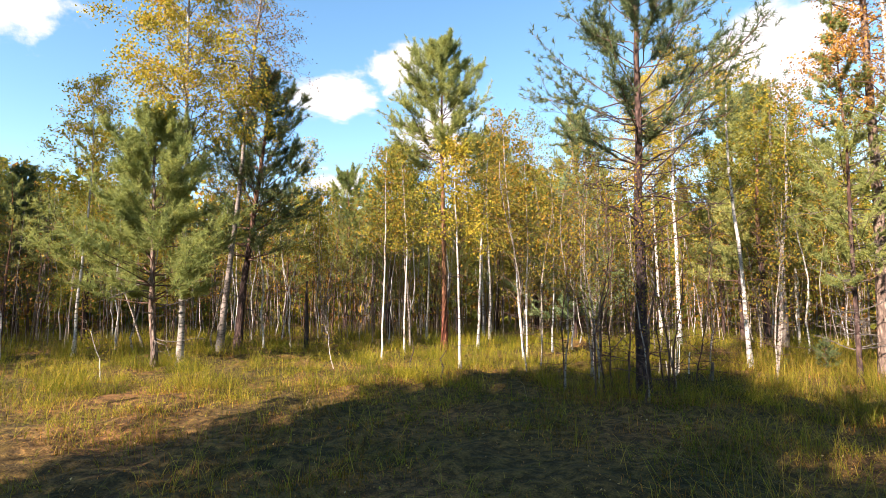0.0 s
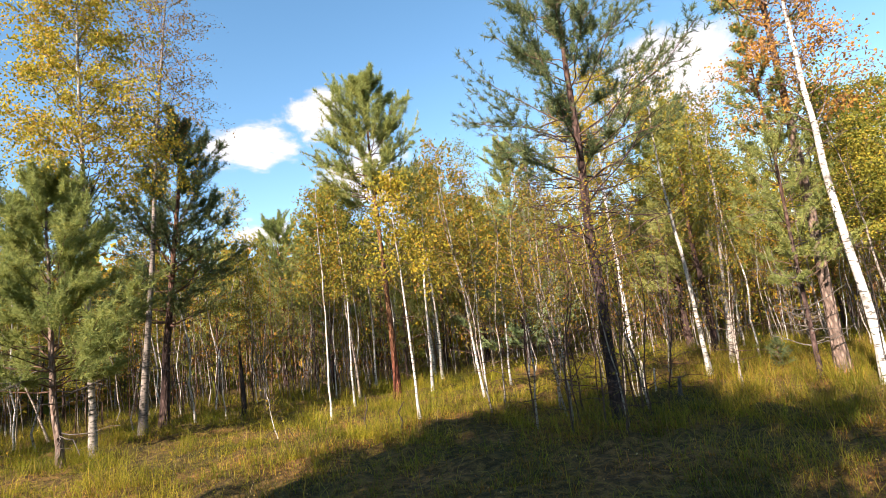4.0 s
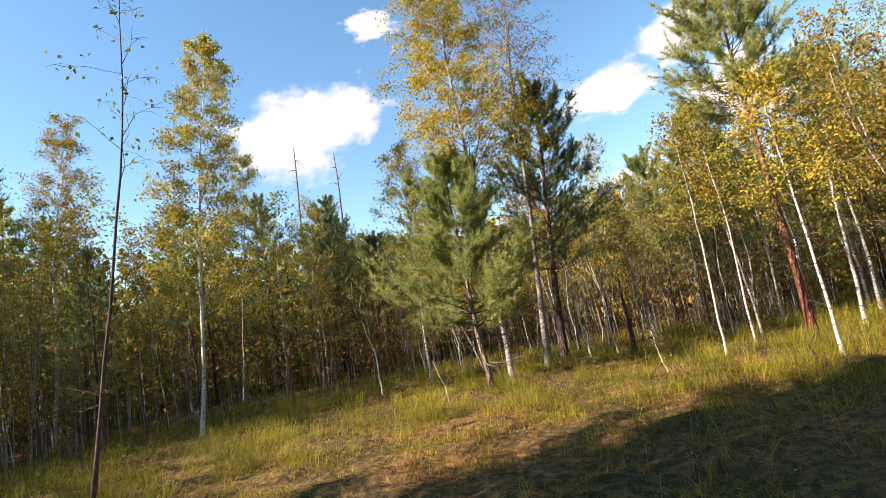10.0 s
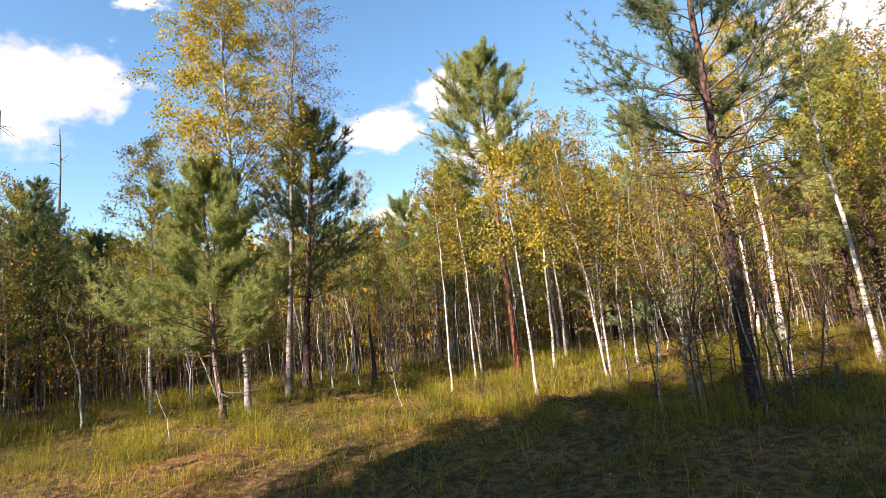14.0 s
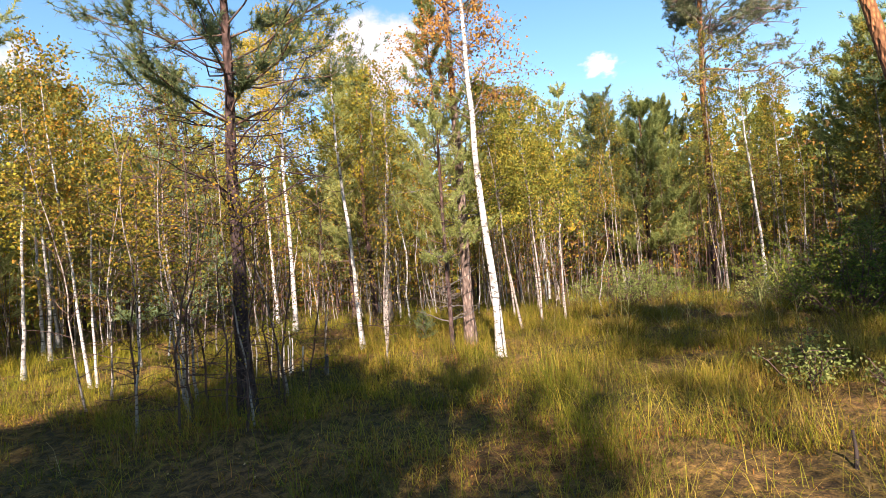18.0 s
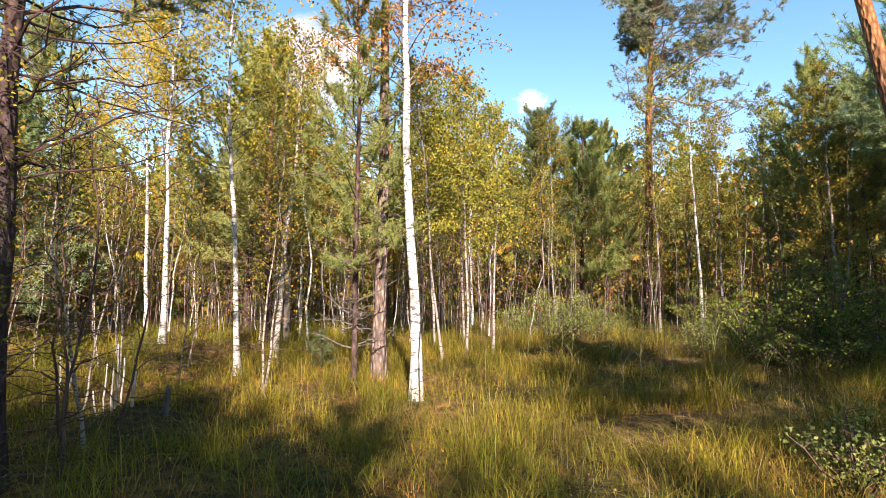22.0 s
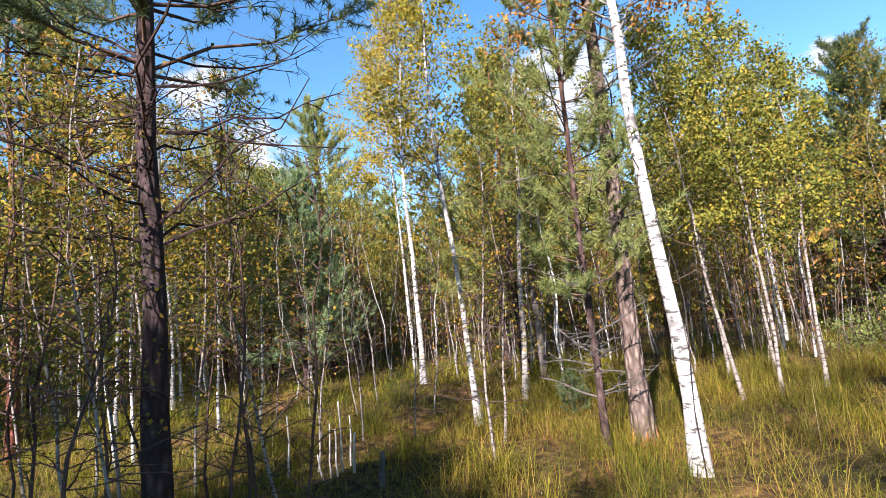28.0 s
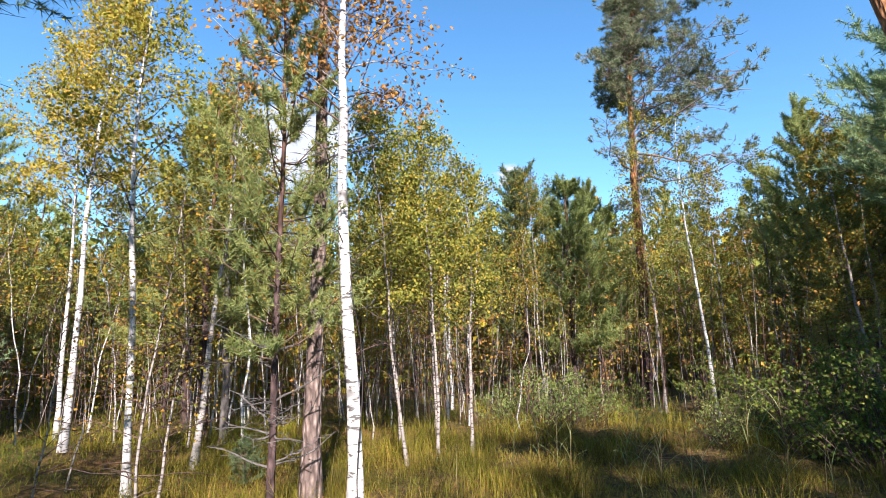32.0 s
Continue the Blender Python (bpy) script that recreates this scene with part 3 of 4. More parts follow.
set_at(pine("pine", 6.4, 0.042, "thin young pine with sparse whorled crown", 0.24, 15, 5, 7, 0.14, (0.0, 0.0), 0.006, dead=18, split=True, dead_twigs=4, needles=24, width=0.005, length=0.09), 7.5, 7.38, 0)


def broad_pine(h, r, label, low, lean, sweep):
    """An old pine with a tall clear stem, crooked level limbs, pinkish bare twigs and loose clumps of needles."""
    tree = tagged(new("pine"), label, "pine tree", "pines")
    line = wander(h, lean, 0.012, 16)
    z = np.linspace(0, 1, 16)
    stem, twigs, crown_mesh = Build(), Build(), Build()
    tube(stem, line, np.maximum(r * (1 - 0.9 * z) ** 0.7 * (1 + 0.4 * np.exp(-z * 25)), 0.01), 12, 0.05)
    part("trunk", stem, BARK_PINE_SHADED_FOOT, tree, "", True)
    centres, ways = [], []
    for i in range(54):
        f = low + (0.99 - low) * (i + rng.uniform(0, 1)) / 54
        rel = (f - low) / (1 - low)
        az = i * 2.4 + rng.uniform(-0.4, 0.4)
        toward = math.cos(az) * sweep[0] + math.sin(az) * sweep[1]
        if rel < 0.4 and toward < -0.2:
            continue
        long = (2.7 + 1.6 * toward) * (1.0 - 0.55 * rel) * rng.uniform(0.7, 1.15)
        limb = limb_line(along(line, f), az, radians(rng.uniform(-4, 22) + 30 * rel), long, rng.uniform(-0.1, 0.3), 7)
        limb[1:-1] += rng.normal(size=(5, 3)) * 0.07
        wood = Build()
        tube(wood, limb, np.linspace(max(0.012, r * 0.26 * (1.1 - rel)), 0.006, 7), 5)
        part("limb", wood, TWIG_PINK, tree, "", True)
        for k in range(8):
            side = limb_line(along(limb, rng.uniform(0.25, 1.0)), az + rng.uniform(-1.3, 1.3), rng.uniform(-0.5, 0.7), long * rng.uniform(0.15, 0.4), 0.1, 4)
            tube(twigs, side, np.linspace(0.009, 0.004, 4), 4)
            for e in range(7):
                fine = limb_line(along(side, rng.uniform(0.2, 1)), rng.uniform(0, 6.28), rng.uniform(-0.6, 0.9), rng.uniform(0.15, 0.42), 0.1, 3)
                tube(twigs, fine, [0.005, 0.004, 0.0025], 3)
                if rng.uniform() < (0.5 if rel < 0.4 else 0.85):
                    for q in range(4):
                        centres.append(fine[-1] + rng.normal(size=3) * 0.06)
                        ways.append(unit(fine[-1] - fine[0] + (0, 0, 0.1)))
    tufts(crown_mesh, np.array(centres), np.array(ways), 0.11, 20, 0.008)
    tagged(part("branchwork", twigs, TWIG_PINK, tree, "fine pinkish bare twigs"), kind="stuff")
    part("crown", crown_mesh, NEEDLE_GREY, tree)
    return tree


set_at(broad_pine(12.2, 0.155, "tall pine with orange upper trunk and wide airy crown", 0.50, (0.15, -0.7), (0.1, -1.0)), 19.3, 6.75)
leaning = pine("pine", 10.0, 0.15, "leaning pine with bright orange upper trunk", 0.72, 7, 5, 10, 0.2, (0.15, 1.75), 0.003, bark=BARK_PINE_SHADED_FOOT, dead=5, sides=14, top_flat=0.4)
set_at(leaning, 11.4, 0.84)
set_at(pine("pine", 13.4, 0.16, "tall shaded pine at the edge of the wood", 0.35, 14, 6, 12, 0.17, foliage=NEEDLE_DARK, dead=10, length=0.14, width=0.01), -17.6, 3.9)


def slender(x, y, h, r, crown, per, foliage, bark, lean=(0, 0), label="slender young birch with white trunk and turning leaves"):
    set_at(birch("birch", h, r * 0.78, label, crown, 36 if h < 8.5 else 66, per, 0.032 if h < 8.5 else 0.036, lean, 0.012, bark, foliage, bare=6), x, y)


# the birches on the far side of the clearing
slender(-7.25, 13.25, 6.8, 0.05, 0.5, 210, LEAF_YELLOW, BARK_WHITE)
slender(-11.1, 9.0, 10.2, 0.062, 0.26, 330, LEAF_LIME, BARK_WHITE, (0.6, 0.8))
slender(-14.0, 4.5, 6.4, 0.05, 0.35, 120, LEAF_MIX, BARK_WHITE, (0.2, 0.7))
slender(-18.9, 9.8, 11.0, 0.08, 0.35, 220, LEAF_MIX, BARK_WHITE, (0.3, 0.8))
slender(-16.7, 15.3, 10.2, 0.07, 0.25, 250, LEAF_GREEN, BARK_YOUNG, (0.8, 0.9))
slender(-15.6, 6.4, 7.6, 0.045, 0.3, 120, LEAF_GREEN, BARK_YOUNG, (0.2, 0.4))
slender(-6.7, 15.7, 4.2, 0.04, 0.5, 60, LEAF_MIX, BARK_YOUNG, (-1.2, -0.5))
slender(1.45, 9.95, 4.6, 0.036, 0.48, 95, LEAF_YELLOW, BARK_WHITE, (-0.1, 0))
slender(2.66, 14.5, 6.3, 0.05, 0.42, 120, LEAF_LIME, BARK_WHITE, (0.4, -0.1))
slender(3.5, 16.9, 7.4, 0.055, 0.42, 120, LEAF_MIX, BARK_WHITE)
slender(-0.05, 11.7, 4.8, 0.03, 0.45, 90, LEAF_MIX, BARK_WHITE, (0.15, 0))
slender(0.76, 14.5, 6.0, 0.04, 0.42, 95, LEAF_MIX, BARK_YOUNG, (-0.1, 0))
slender(0.55, 13.6, 5.6, 0.032, 0.42, 95, LEAF_LIME, BARK_WHITE, (-0.1, 0))
slender(1.43, 16.8, 6.8, 0.045, 0.42, 100, LEAF_MIX, BARK_WHITE, (0.2, 0))
slender(3.05, 11.12, 5.6, 0.034, 0.42, 90, LEAF_MIX, BARK_WHITE, (-0.25, 0.05))
slender(3.2, 11.4, 5.0, 0.028, 0.42, 75, LEAF_MIX, BARK_WHITE, (-0.1, 0))
slender(3.64, 18.65, 7.4, 0.055, 0.4, 110, LEAF_LIME, BARK_WHITE)
# the birches behind the old pine and the grey pine
slender(7.4, 9.75, 6.9, 0.062, 0.44, 130, LEAF_YELLOW, BARK_WHITE, (-0.2, 0.15))
slender(8.4, 14.0, 9.0, 0.082, 0.5, 170, LEAF_YELLOW, BARK_WHITE, (0.1, 0))
slender(9.2, 16.4, 9.2, 0.066, 0.5, 150, LEAF_YELLOW, BARK_WHITE, (-0.25, 0.1))
slender(8.8, 10.7, 6.4, 0.066, 0.45, 110, LEAF_MIX, BARK_GREY, (0.35, -0.2))
slender(11.95, 13.75, 7.4, 0.045, 0.4, 110, LEAF_MIX, BARK_WHITE)
slender(4.98, 13.4, 3.6, 0.028, 0.4, 34, LEAF_MIX, BARK_WHITE, (0.3, -0.1))
slender(4.29, 12.9, 4.0, 0.034, 0.42, 36, LEAF_YELLOW, BARK_WHITE, (0.2, 0))
slender(4.25, 20.2, 8.0, 0.065, 0.4, 120, LEAF_YELLOW, BARK_WHITE, (-0.3, 0))
slender(2.2, 18.6, 7.6, 0.065, 0.4, 120, LEAF_MIX, BARK_WHITE, (0.9, 0.2))
# the leafy clump and the single stems toward the shrubs
for x, y, h, lx, ly in ((10.43, 8.02, 5.6, -0.4, 0.5), (10.8, 7.75, 5.4, -0.1, 0.1), (11.37, 8.88, 6.0, -0.1, 0.2), (12.09, 8.63, 5.8, -0.1, 0.1), (11.7, 7.7, 5.0, 0.1, 0)):
    slender(x, y, h, 0.034, 0.36, 160, LEAF_LIME if x < 11.0 else LEAF_GREEN, BARK_YOUNG, (lx, ly), "leafy olive birch with thin grey trunk in a clump")
slender(17.6, 2.0, 6.6, 0.05, 0.3, 150, LEAF_MIX, BARK_YOUNG)
slender(15.4, -3.0, 7.4, 0.05, 0.3, 150, LEAF_GREEN, BARK_YOUNG)
slender(17.56, 4.81, 7.2, 0.058, 0.45, 110, LEAF_GREEN, BARK_WHITE, (-0.02, 0.15))
slender(18.5, 6.1, 8.2, 0.045, 0.36, 110, LEAF_LIME, BARK_YOUNG)
slender(20.4, 3.5, 7.0, 0.05, 0.3, 150, LEAF_GREEN, BARK_YOUNG)
slender(19.8, 4.6, 6.6, 0.05, 0.3, 150, LEAF_MIX, BARK_GREY)
slender(12.5, -1.0, 9.0, 0.075, 0.5, 110, LEAF_MIX, BARK_WHITE, (0.3, 1.3))
slender(17.2, 11.6, 7.2, 0.05, 0.45, 110, LEAF_MIX, BARK_WHITE)
for x, y, h, r, lean in ((3.59, 8.73, 4.6, 0.018, (-0.15, 0)), (3.7, 8.53, 4.7, 0.018, (-0.2, 0.1)), (3.43, 8.17, 4.2, 0.016, (-0.3, 0.1)), (3.56, 6.66, 3.4, 0.012, (-0.2, 0.1)),
                         (4.5, 7.6, 3.8, 0.016, (-0.1, 0)), (6.66, 8.11, 3.2, 0.016, (0.1, -0.1)), (7.2, 8.8, 3.6, 0.018, (0.1, -0.1)), (2.7, 7.6, 3.6, 0.014, (0.1, 0)),
                         (3.0, 9.8, 4.2, 0.016, (0.1, 0)), (3.2, 7.5, 3.8, 0.014, (-0.2, 0.1)), (2.6, 9.3, 4.0, 0.014, (-0.3, 0.1)), (3.9, 9.4, 4.4, 0.016, (0.1, 0.1))):
    set_at(birch("birch_sapling", h, r, "thin half-bare birch sapling with dark twigs", 0.28, 28, 40, 0.020, lean, 0.025, BARK_YOUNG, LEAF_MIX, 0.16, 6, 8,
                 group="saplings"), x, y)
for x, y, h in ((5.1, 9.2, 2.9), (5.4, 10.4, 3.1), (5.9, 10.2, 3.0), (6.3, 11.8, 3.4), (6.9, 12.6, 3.6), (4.6, 10.8, 3.0), (5.0, 11.6, 3.3), (6.4, 9.6, 2.6), (7.2, 10.8, 3.2), (5.7, 12.6, 3.4)):
    set_at(birch("birch_sapling", h, 0.012, "thin nearly bare grey sapling in the grass", 0.3, 18, 7, 0.022, (0.1 * math.sin(9 * x), 0), 0.03, BARK_YOUNG, LEAF_RUST, 0.14, 6, 8,
                 group="saplings"), x, y)
for x, y, h in ((2.9, 6.9, 3.0), (3.1, 7.1, 3.3), (4.1, 7.0, 3.0), (4.2, 7.3, 3.4), (4.4, 7.7, 3.2), (4.6, 7.3, 2.8), (2.8, 7.9, 3.2), (3.4, 6.9, 3.1), (3.6, 7.9, 3.6), (4.0, 8.2, 3.4), (3.3, 6.3, 2.6)):
    set_at(birch("birch_sapling", h, 0.013, "crooked dark young birch with few small leaves", 0.2, 16, 14, 0.019, (rng.uniform(-0.3, 0.3), rng.uniform(-0.2, 0.2)), 0.04, TWIG, LEAF_MIX, 0.10, 6, 4,
                 group="dark saplings"), x, y, 70 * y)
for x, y, h, low, foliage, name in ((6.47, 16.96, 5.6, 0.08, NEEDLE_BLUE, "bushy"), (8.0, 20.4, 9.2, 0.2, NEEDLE, "tall"), (20.5, 2.44, 8.0, 0.15, NEEDLE, "tall"), (17.0, 0.5, 8.2, 0.5, NEEDLE_BLUE, "tall"), (20.5, 1.5, 7.0, 0.2, NEEDLE, "bushy"), (6.2, 20.4, 6.6, 0.2, NEEDLE, "bushy"), (10.43, 13.1, 7.4, 0.25, NEEDLE, "tall"),
                                    (11.6, 15.6, 8.2, 0.25, NEEDLE, "bushy"), (18.2, 8.3, 6.5, 0.2, NEEDLE, "tall"), (18.0, 9.6, 7.0, 0.3, NEEDLE_DARK, "tall"), (20.6, 8.3, 7.0, 0.25, NEEDLE, "tall"),
                                    (0.3, 20.6, 7.4, 0.3, NEEDLE, "tall"), (4.9, 22.0, 8.4, 0.4, NEEDLE, "tall"), (-1.6, 24.0, 7.2, 0.3, NEEDLE, "bushy"),
                                    (16.6, -1.0, 8.0, 0.3, NEEDLE_DARK, "tall"), (17.4, -2.6, 8.6, 0.3, NEEDLE_DARK, "tall"), (20.5, 0.6, 7.6, 0.3, NEEDLE, "tall"),
                                    (-16.5, 21.5, 9.2, 0.2, NEEDLE_DARK, "tall"), (-14.8, 19.6, 7.4, 0.2, NEEDLE_DARK, "bushy"), (-19.5, 20.0, 9.8, 0.2, NEEDLE_DARK, "tall"), (-13.4, 21.0, 6.4, 0.2, NEEDLE_DARK, "bushy")):
    set_at(pine("pine", h, 0.012 * h, name + " grey-green pine among the birches of the wood", low, 14, 6, 16, 0.32 if name == "bushy" else 0.25, foliage=foliage, dead=8, length=0.13, width=0.008, needles=18), x, y, 70 * x)
set_at(birch("birch_sapling", 7.9, 0.03, "tall bare dark sapling with a few leaves at its tip", 0.5, 16, 9, 0.05, (0.5, 0.9), 0.012, TWIG, LEAF_BUSH, 0.12, 6, 3,
             group="saplings"), -7.14, 4.34)
for x, y, h in ((-8.12, 12.1, 2.7), (-8.6, 12.8, 3.2), (-4.86, 9.61, 0.9), (-1.0, 10.6, 0.8)):
    set_at(birch("birch_sapling", h, 0.008 + 0.004 * h, "small yellow-leaved birch sapling in the grass", 0.5, 10, 8, 0.022, (-0.2, 0), 0.04, BARK_WHITE, LEAF_YELLOW, 0.22, 6,
                 group="saplings"), x, y)


# ---- dead wood ----
def snag(h, r, label, mat, stubs, lean=(0, 0), name="dead_tree"):
    tree = tagged(new(name), label, "dead tree", "dead trunks")
    line = wander(h, lean, 0.008, 12)
    stem, limbs = Build(), Build()
    tube(stem, line, r * (1 - 0.75 * np.linspace(0, 1, 12)), 9, 0.1)
    part("trunk", stem, mat, tree, "", True)
    for i in range(stubs):
        f = rng.uniform(0.35, 0.98)
        limb = limb_line(along(line, f), rng.uniform(0, 6.28), rng.uniform(-0.2, 0.5), rng.uniform(0.15, 0.8) * h * 0.09, 0.3)
        tube(limbs, limb, np.linspace(0.02, 0.006, 5), 4)
    if stubs:
        tagged(part("branchwork", limbs, mat, tree), kind="stuff")
    return tree


set_at(snag(1.9, 0.075, "broken dark dead trunk standing in the grass", CHARRED, 0), -2.12, 14.9)
set_at(snag(12.6, 0.11, "tall bare dead spruce spire above the woods", DEAD, 22, (0.2, 0.2)), -17.65, 24.3)
set_at(snag(14.0, 0.11, "tall bare dead spruce spire above the woods", DEAD, 18, (0.2, 0.2)), -21.0, 24.8)
set_at(snag(7.2, 0.085, "broken-topped dead pine trunk", DEAD, 8), 10.5, 12.5)


# ---- woods ----
EDGE_AZ = (-120, -100, -85, -70, -60, -45, -30, -20, -10, 5, 20, 35, 50, 70, 90, 120)
EDGE_FAR = (13.0, 14.5, 16.0, 18.0, 14.5, 14.5, 18.0, 20.0, 17.0, 15.0, 16.5, 17.0, 16.5, 14.5, 14.0, 14.0)
CANOPY = (22.0, 21.0, 16.0, 15.0, 19.5, 21.0, 17.0, 14.0, 15.0, 12.5, 11.0, 11.5, 17.5, 19.0, 24.0, 26.0)     # degrees above the eye


def wood_place(x, y):
    """How likely a tree of the wood stands here: thick beyond the clearing, none in it."""
    az = math.degrees(math.atan2(1.0 - x, y - 1.0))
    return 1.0 if math.hypot(x - 1.0, y - 1.0) > np.interp(az, EDGE_AZ, EDGE_FAR) else 0.0


def canopy(x, y):
    """How high the wood stands at a place."""
    az = math.degrees(math.atan2(1.0 - x, y - 1.0))
    return 1.5 + math.hypot(x - 1.0, y - 1.0) * math.tan(radians(np.interp(az, EDGE_AZ, CANOPY)))


variants = [
    (birch("birch", 7.6, 0.030, "young birch of the wood with turning leaves", 0.24, 32, 120, 0.036, (0.2, 0), 0.02, BARK_GREY, LEAF_MIX, 0.17, 6, spread=0.12), 3),
    (birch("birch", 6.8, 0.027, "young birch of the wood with yellow leaves", 0.24, 32, 120, 0.036, (-0.2, 0.1), 0.025, BARK_YOUNG, LEAF_YELLOW, 0.18, 6, spread=0.12), 2),
    (birch("birch", 8.4, 0.034, "birch of the wood still in green leaf", 0.20, 34, 130, 0.036, (0, 0.2), 0.02, BARK_YOUNG, LEAF_GREEN, 0.16, 6, spread=0.12), 8),
    (birch("birch", 5.8, 0.022, "thin young birch of the wood with pale trunk", 0.26, 28, 100, 0.034, (0.1, -0.2), 0.03, BARK_WHITE, LEAF_MIX, 0.18, 6, spread=0.12), 4),
    (birch("birch", 5.0, 0.016, "thin half-bare birch of the wood", 0.2, 24, 60, 0.032, (0.2, 0.2), 0.04, BARK_YOUNG, LEAF_RUST, 0.17, 5, 6, spread=0.12), 3),
    (pine("pine", 8.6, 0.075, "pine of the wood with orange upper trunk", 0.42, 9, 5, 7, 0.19, bark=BARK_PINE_ORANGE, dead=8, sides=8, length=0.14, width=0.012, needles=11), 2),
    (pine("pine", 7.2, 0.06, "young pine of the wood with grey-green needles", 0.22, 10, 5, 7, 0.21, dead=6, sides=8, length=0.14, width=0.012, needles=11), 4),
]
for k, (ob, share) in enumerate(variants):
    set_at(ob, (-13.5, -2.0, 5.6, 12.6, 16.0, 17.5, -9.5)[k], (16.5, 18.2, 18.0, 15.5, 13.5, 15.5, 18.0)[k])
distant = [birch("birch", 7.8, 0.034, "birch deep in the wood with turning leaves", 0.2, 24, 60, 0.062, (0.2, 0), 0.02, BARK_GREY, LEAF_MIX, 0.17, 4, spread=0.16),
           birch("birch", 8.2, 0.034, "birch deep in the wood in green leaf", 0.18, 24, 64, 0.062, (-0.2, 0), 0.02, BARK_YOUNG, LEAF_GREEN, 0.17, 4, spread=0.16),
           pine("pine", 8.2, 0.07, "pine deep in the wood", 0.25, 9, 5, 6, 0.2, dead=0, sides=6, length=0.18, width=0.024, needles=6)]
for k, ob in enumerate(distant):
    set_at(ob, (-8.0, 6.5, -19.0)[k], (24.0, 26.0, 16.0)[k])
bag = [ob for ob, share in variants for _ in range(share)]
taken = []
tries = 0
while len(taken) < 270 and tries < 40000:
    tries += 1
    far = 12.0 + 26 * rng.uniform() ** 0.9
    a = radians(rng.uniform(-116, 112))
    x, y = 1.0 - math.sin(a) * far, 1.0 + math.cos(a) * far
    if wood_place(x, y) < rng.uniform() or any((x - p) ** 2 + (y - q) ** 2 < 0.55 for p, q in taken):
        continue
    size = min(rng.uniform(0.8, 1.5), canopy(x, y) * rng.uniform(0.72, 1.02) / 8.0)
    across, along_sun = x * 0.669 - y * 0.743, x * 0.743 + y * 0.669
    if -13.5 < across < -7.2 and -0.5 - 13.5 * size < along_sun < 0:
        continue
    taken.append((x, y))
    copy_thing(bag[rng.integers(0, 17 if x > 9 and far < 17 else len(bag))] if far < 22 else distant[rng.integers(0, 3)], planted(x, y, rng.uniform(0, 360), size, (rng.uniform(-3, 3), rng.uniform(-3, 3))))


# thin pole birches along the wood's edge
poles = [birch("birch", 5.4, 0.021, "thin white pole birch with a small high crown", 0.52, 18, 60, 0.034, (0.15, 0.1), 0.03, BARK_WHITE, LEAF_GREEN, 0.15, 6, 5, spread=0.1),
         birch("birch", 4.8, 0.017, "thin crooked pale birch with a small high crown", 0.5, 16, 60, 0.034, (-0.2, 0.1), 0.045, BARK_GREY, LEAF_MIX, 0.16, 6, 6, spread=0.1)]
set_at(poles[0], 0.2, 16.2)
set_at(poles[1], 5.9, 15.2)
for k in range(84):
    az = rng.uniform(-62, 34)
    a, far = radians(az), np.interp(az, EDGE_AZ, EDGE_FAR) + rng.uniform(-2.2, 5.5)
    copy_thing(poles[k % 2], planted(1.0 - math.sin(a) * far, 1.0 + math.cos(a) * far, rng.uniform(0, 360), rng.uniform(0.8, 1.25), (rng.uniform(-5, 5), rng.uniform(-5, 5))))


def far_woods():
    """The wood behind, past what can be told apart: stems and crowns of many trees."""
    stems, green, gold = Build(), Build(), Build()
    for k in range(480):
        far = rng.uniform(38, 66)
        a = radians(rng.uniform(-118, 112))
        x, y = -math.sin(a) * far, math.cos(a) * far
        h = min(rng.uniform(8.0, 12.5), canopy(x, y) * rng.uniform(0.75, 1.0))
        tube(stems, np.array([[x, y, -0.1], [x, y, h * 0.5], [x + rng.uniform(-0.3, 0.3), y, h]]), [0.07, 0.05, 0.01], 5)
        n = 190
        z = rng.uniform(0.02, 1.0, n)
        rad = (1.02 - z) ** 0.7 * 1.7 * np.sqrt(rng.uniform(0, 1, n))
        b = rng.uniform(0, 6.28, n)
        p = np.stack([x + rad * np.cos(b), y + rad * np.sin(b), z * h], 1)
        leaves(green if k % 2 else gold, p, 0.27)
    tagged(new("far_trunks", stems.mesh("far_trunks", BARK_GREY, True)), "distant birch and pine trunks of the wood", "woods", kind="stuff")
    tagged(new("far_foliage", green.mesh("far_foliage", LEAF_GREEN)), "distant green foliage of the wood", "woods", kind="stuff")
    tagged(new("far_foliage", gold.mesh("far_foliage", LEAF_MIX)), "distant turning foliage of the wood", "woods", kind="stuff")


far_woods()


def wood_backdrop():
    """The closed mass of foliage at the far side of the wood."""
    n = 52000
    far, a = rng.uniform(46, 58, n), np.radians(rng.uniform(-120, 118, n))
    top = np.array([7.0 + 2.5 * noise.noise(Vector((q * 9, 1.3, 0))) for q in a])
    b = Build()
    leaves(b, np.stack([-np.sin(a) * far, np.cos(a) * far, rng.uniform(0, 1, n) * top], 1), 0.5)
    tagged(new("distant_woods", b.mesh("distant_woods", LEAF_GREEN)), "closed mass of distant wood foliage", "woods", kind="stuff")


wood_backdrop()


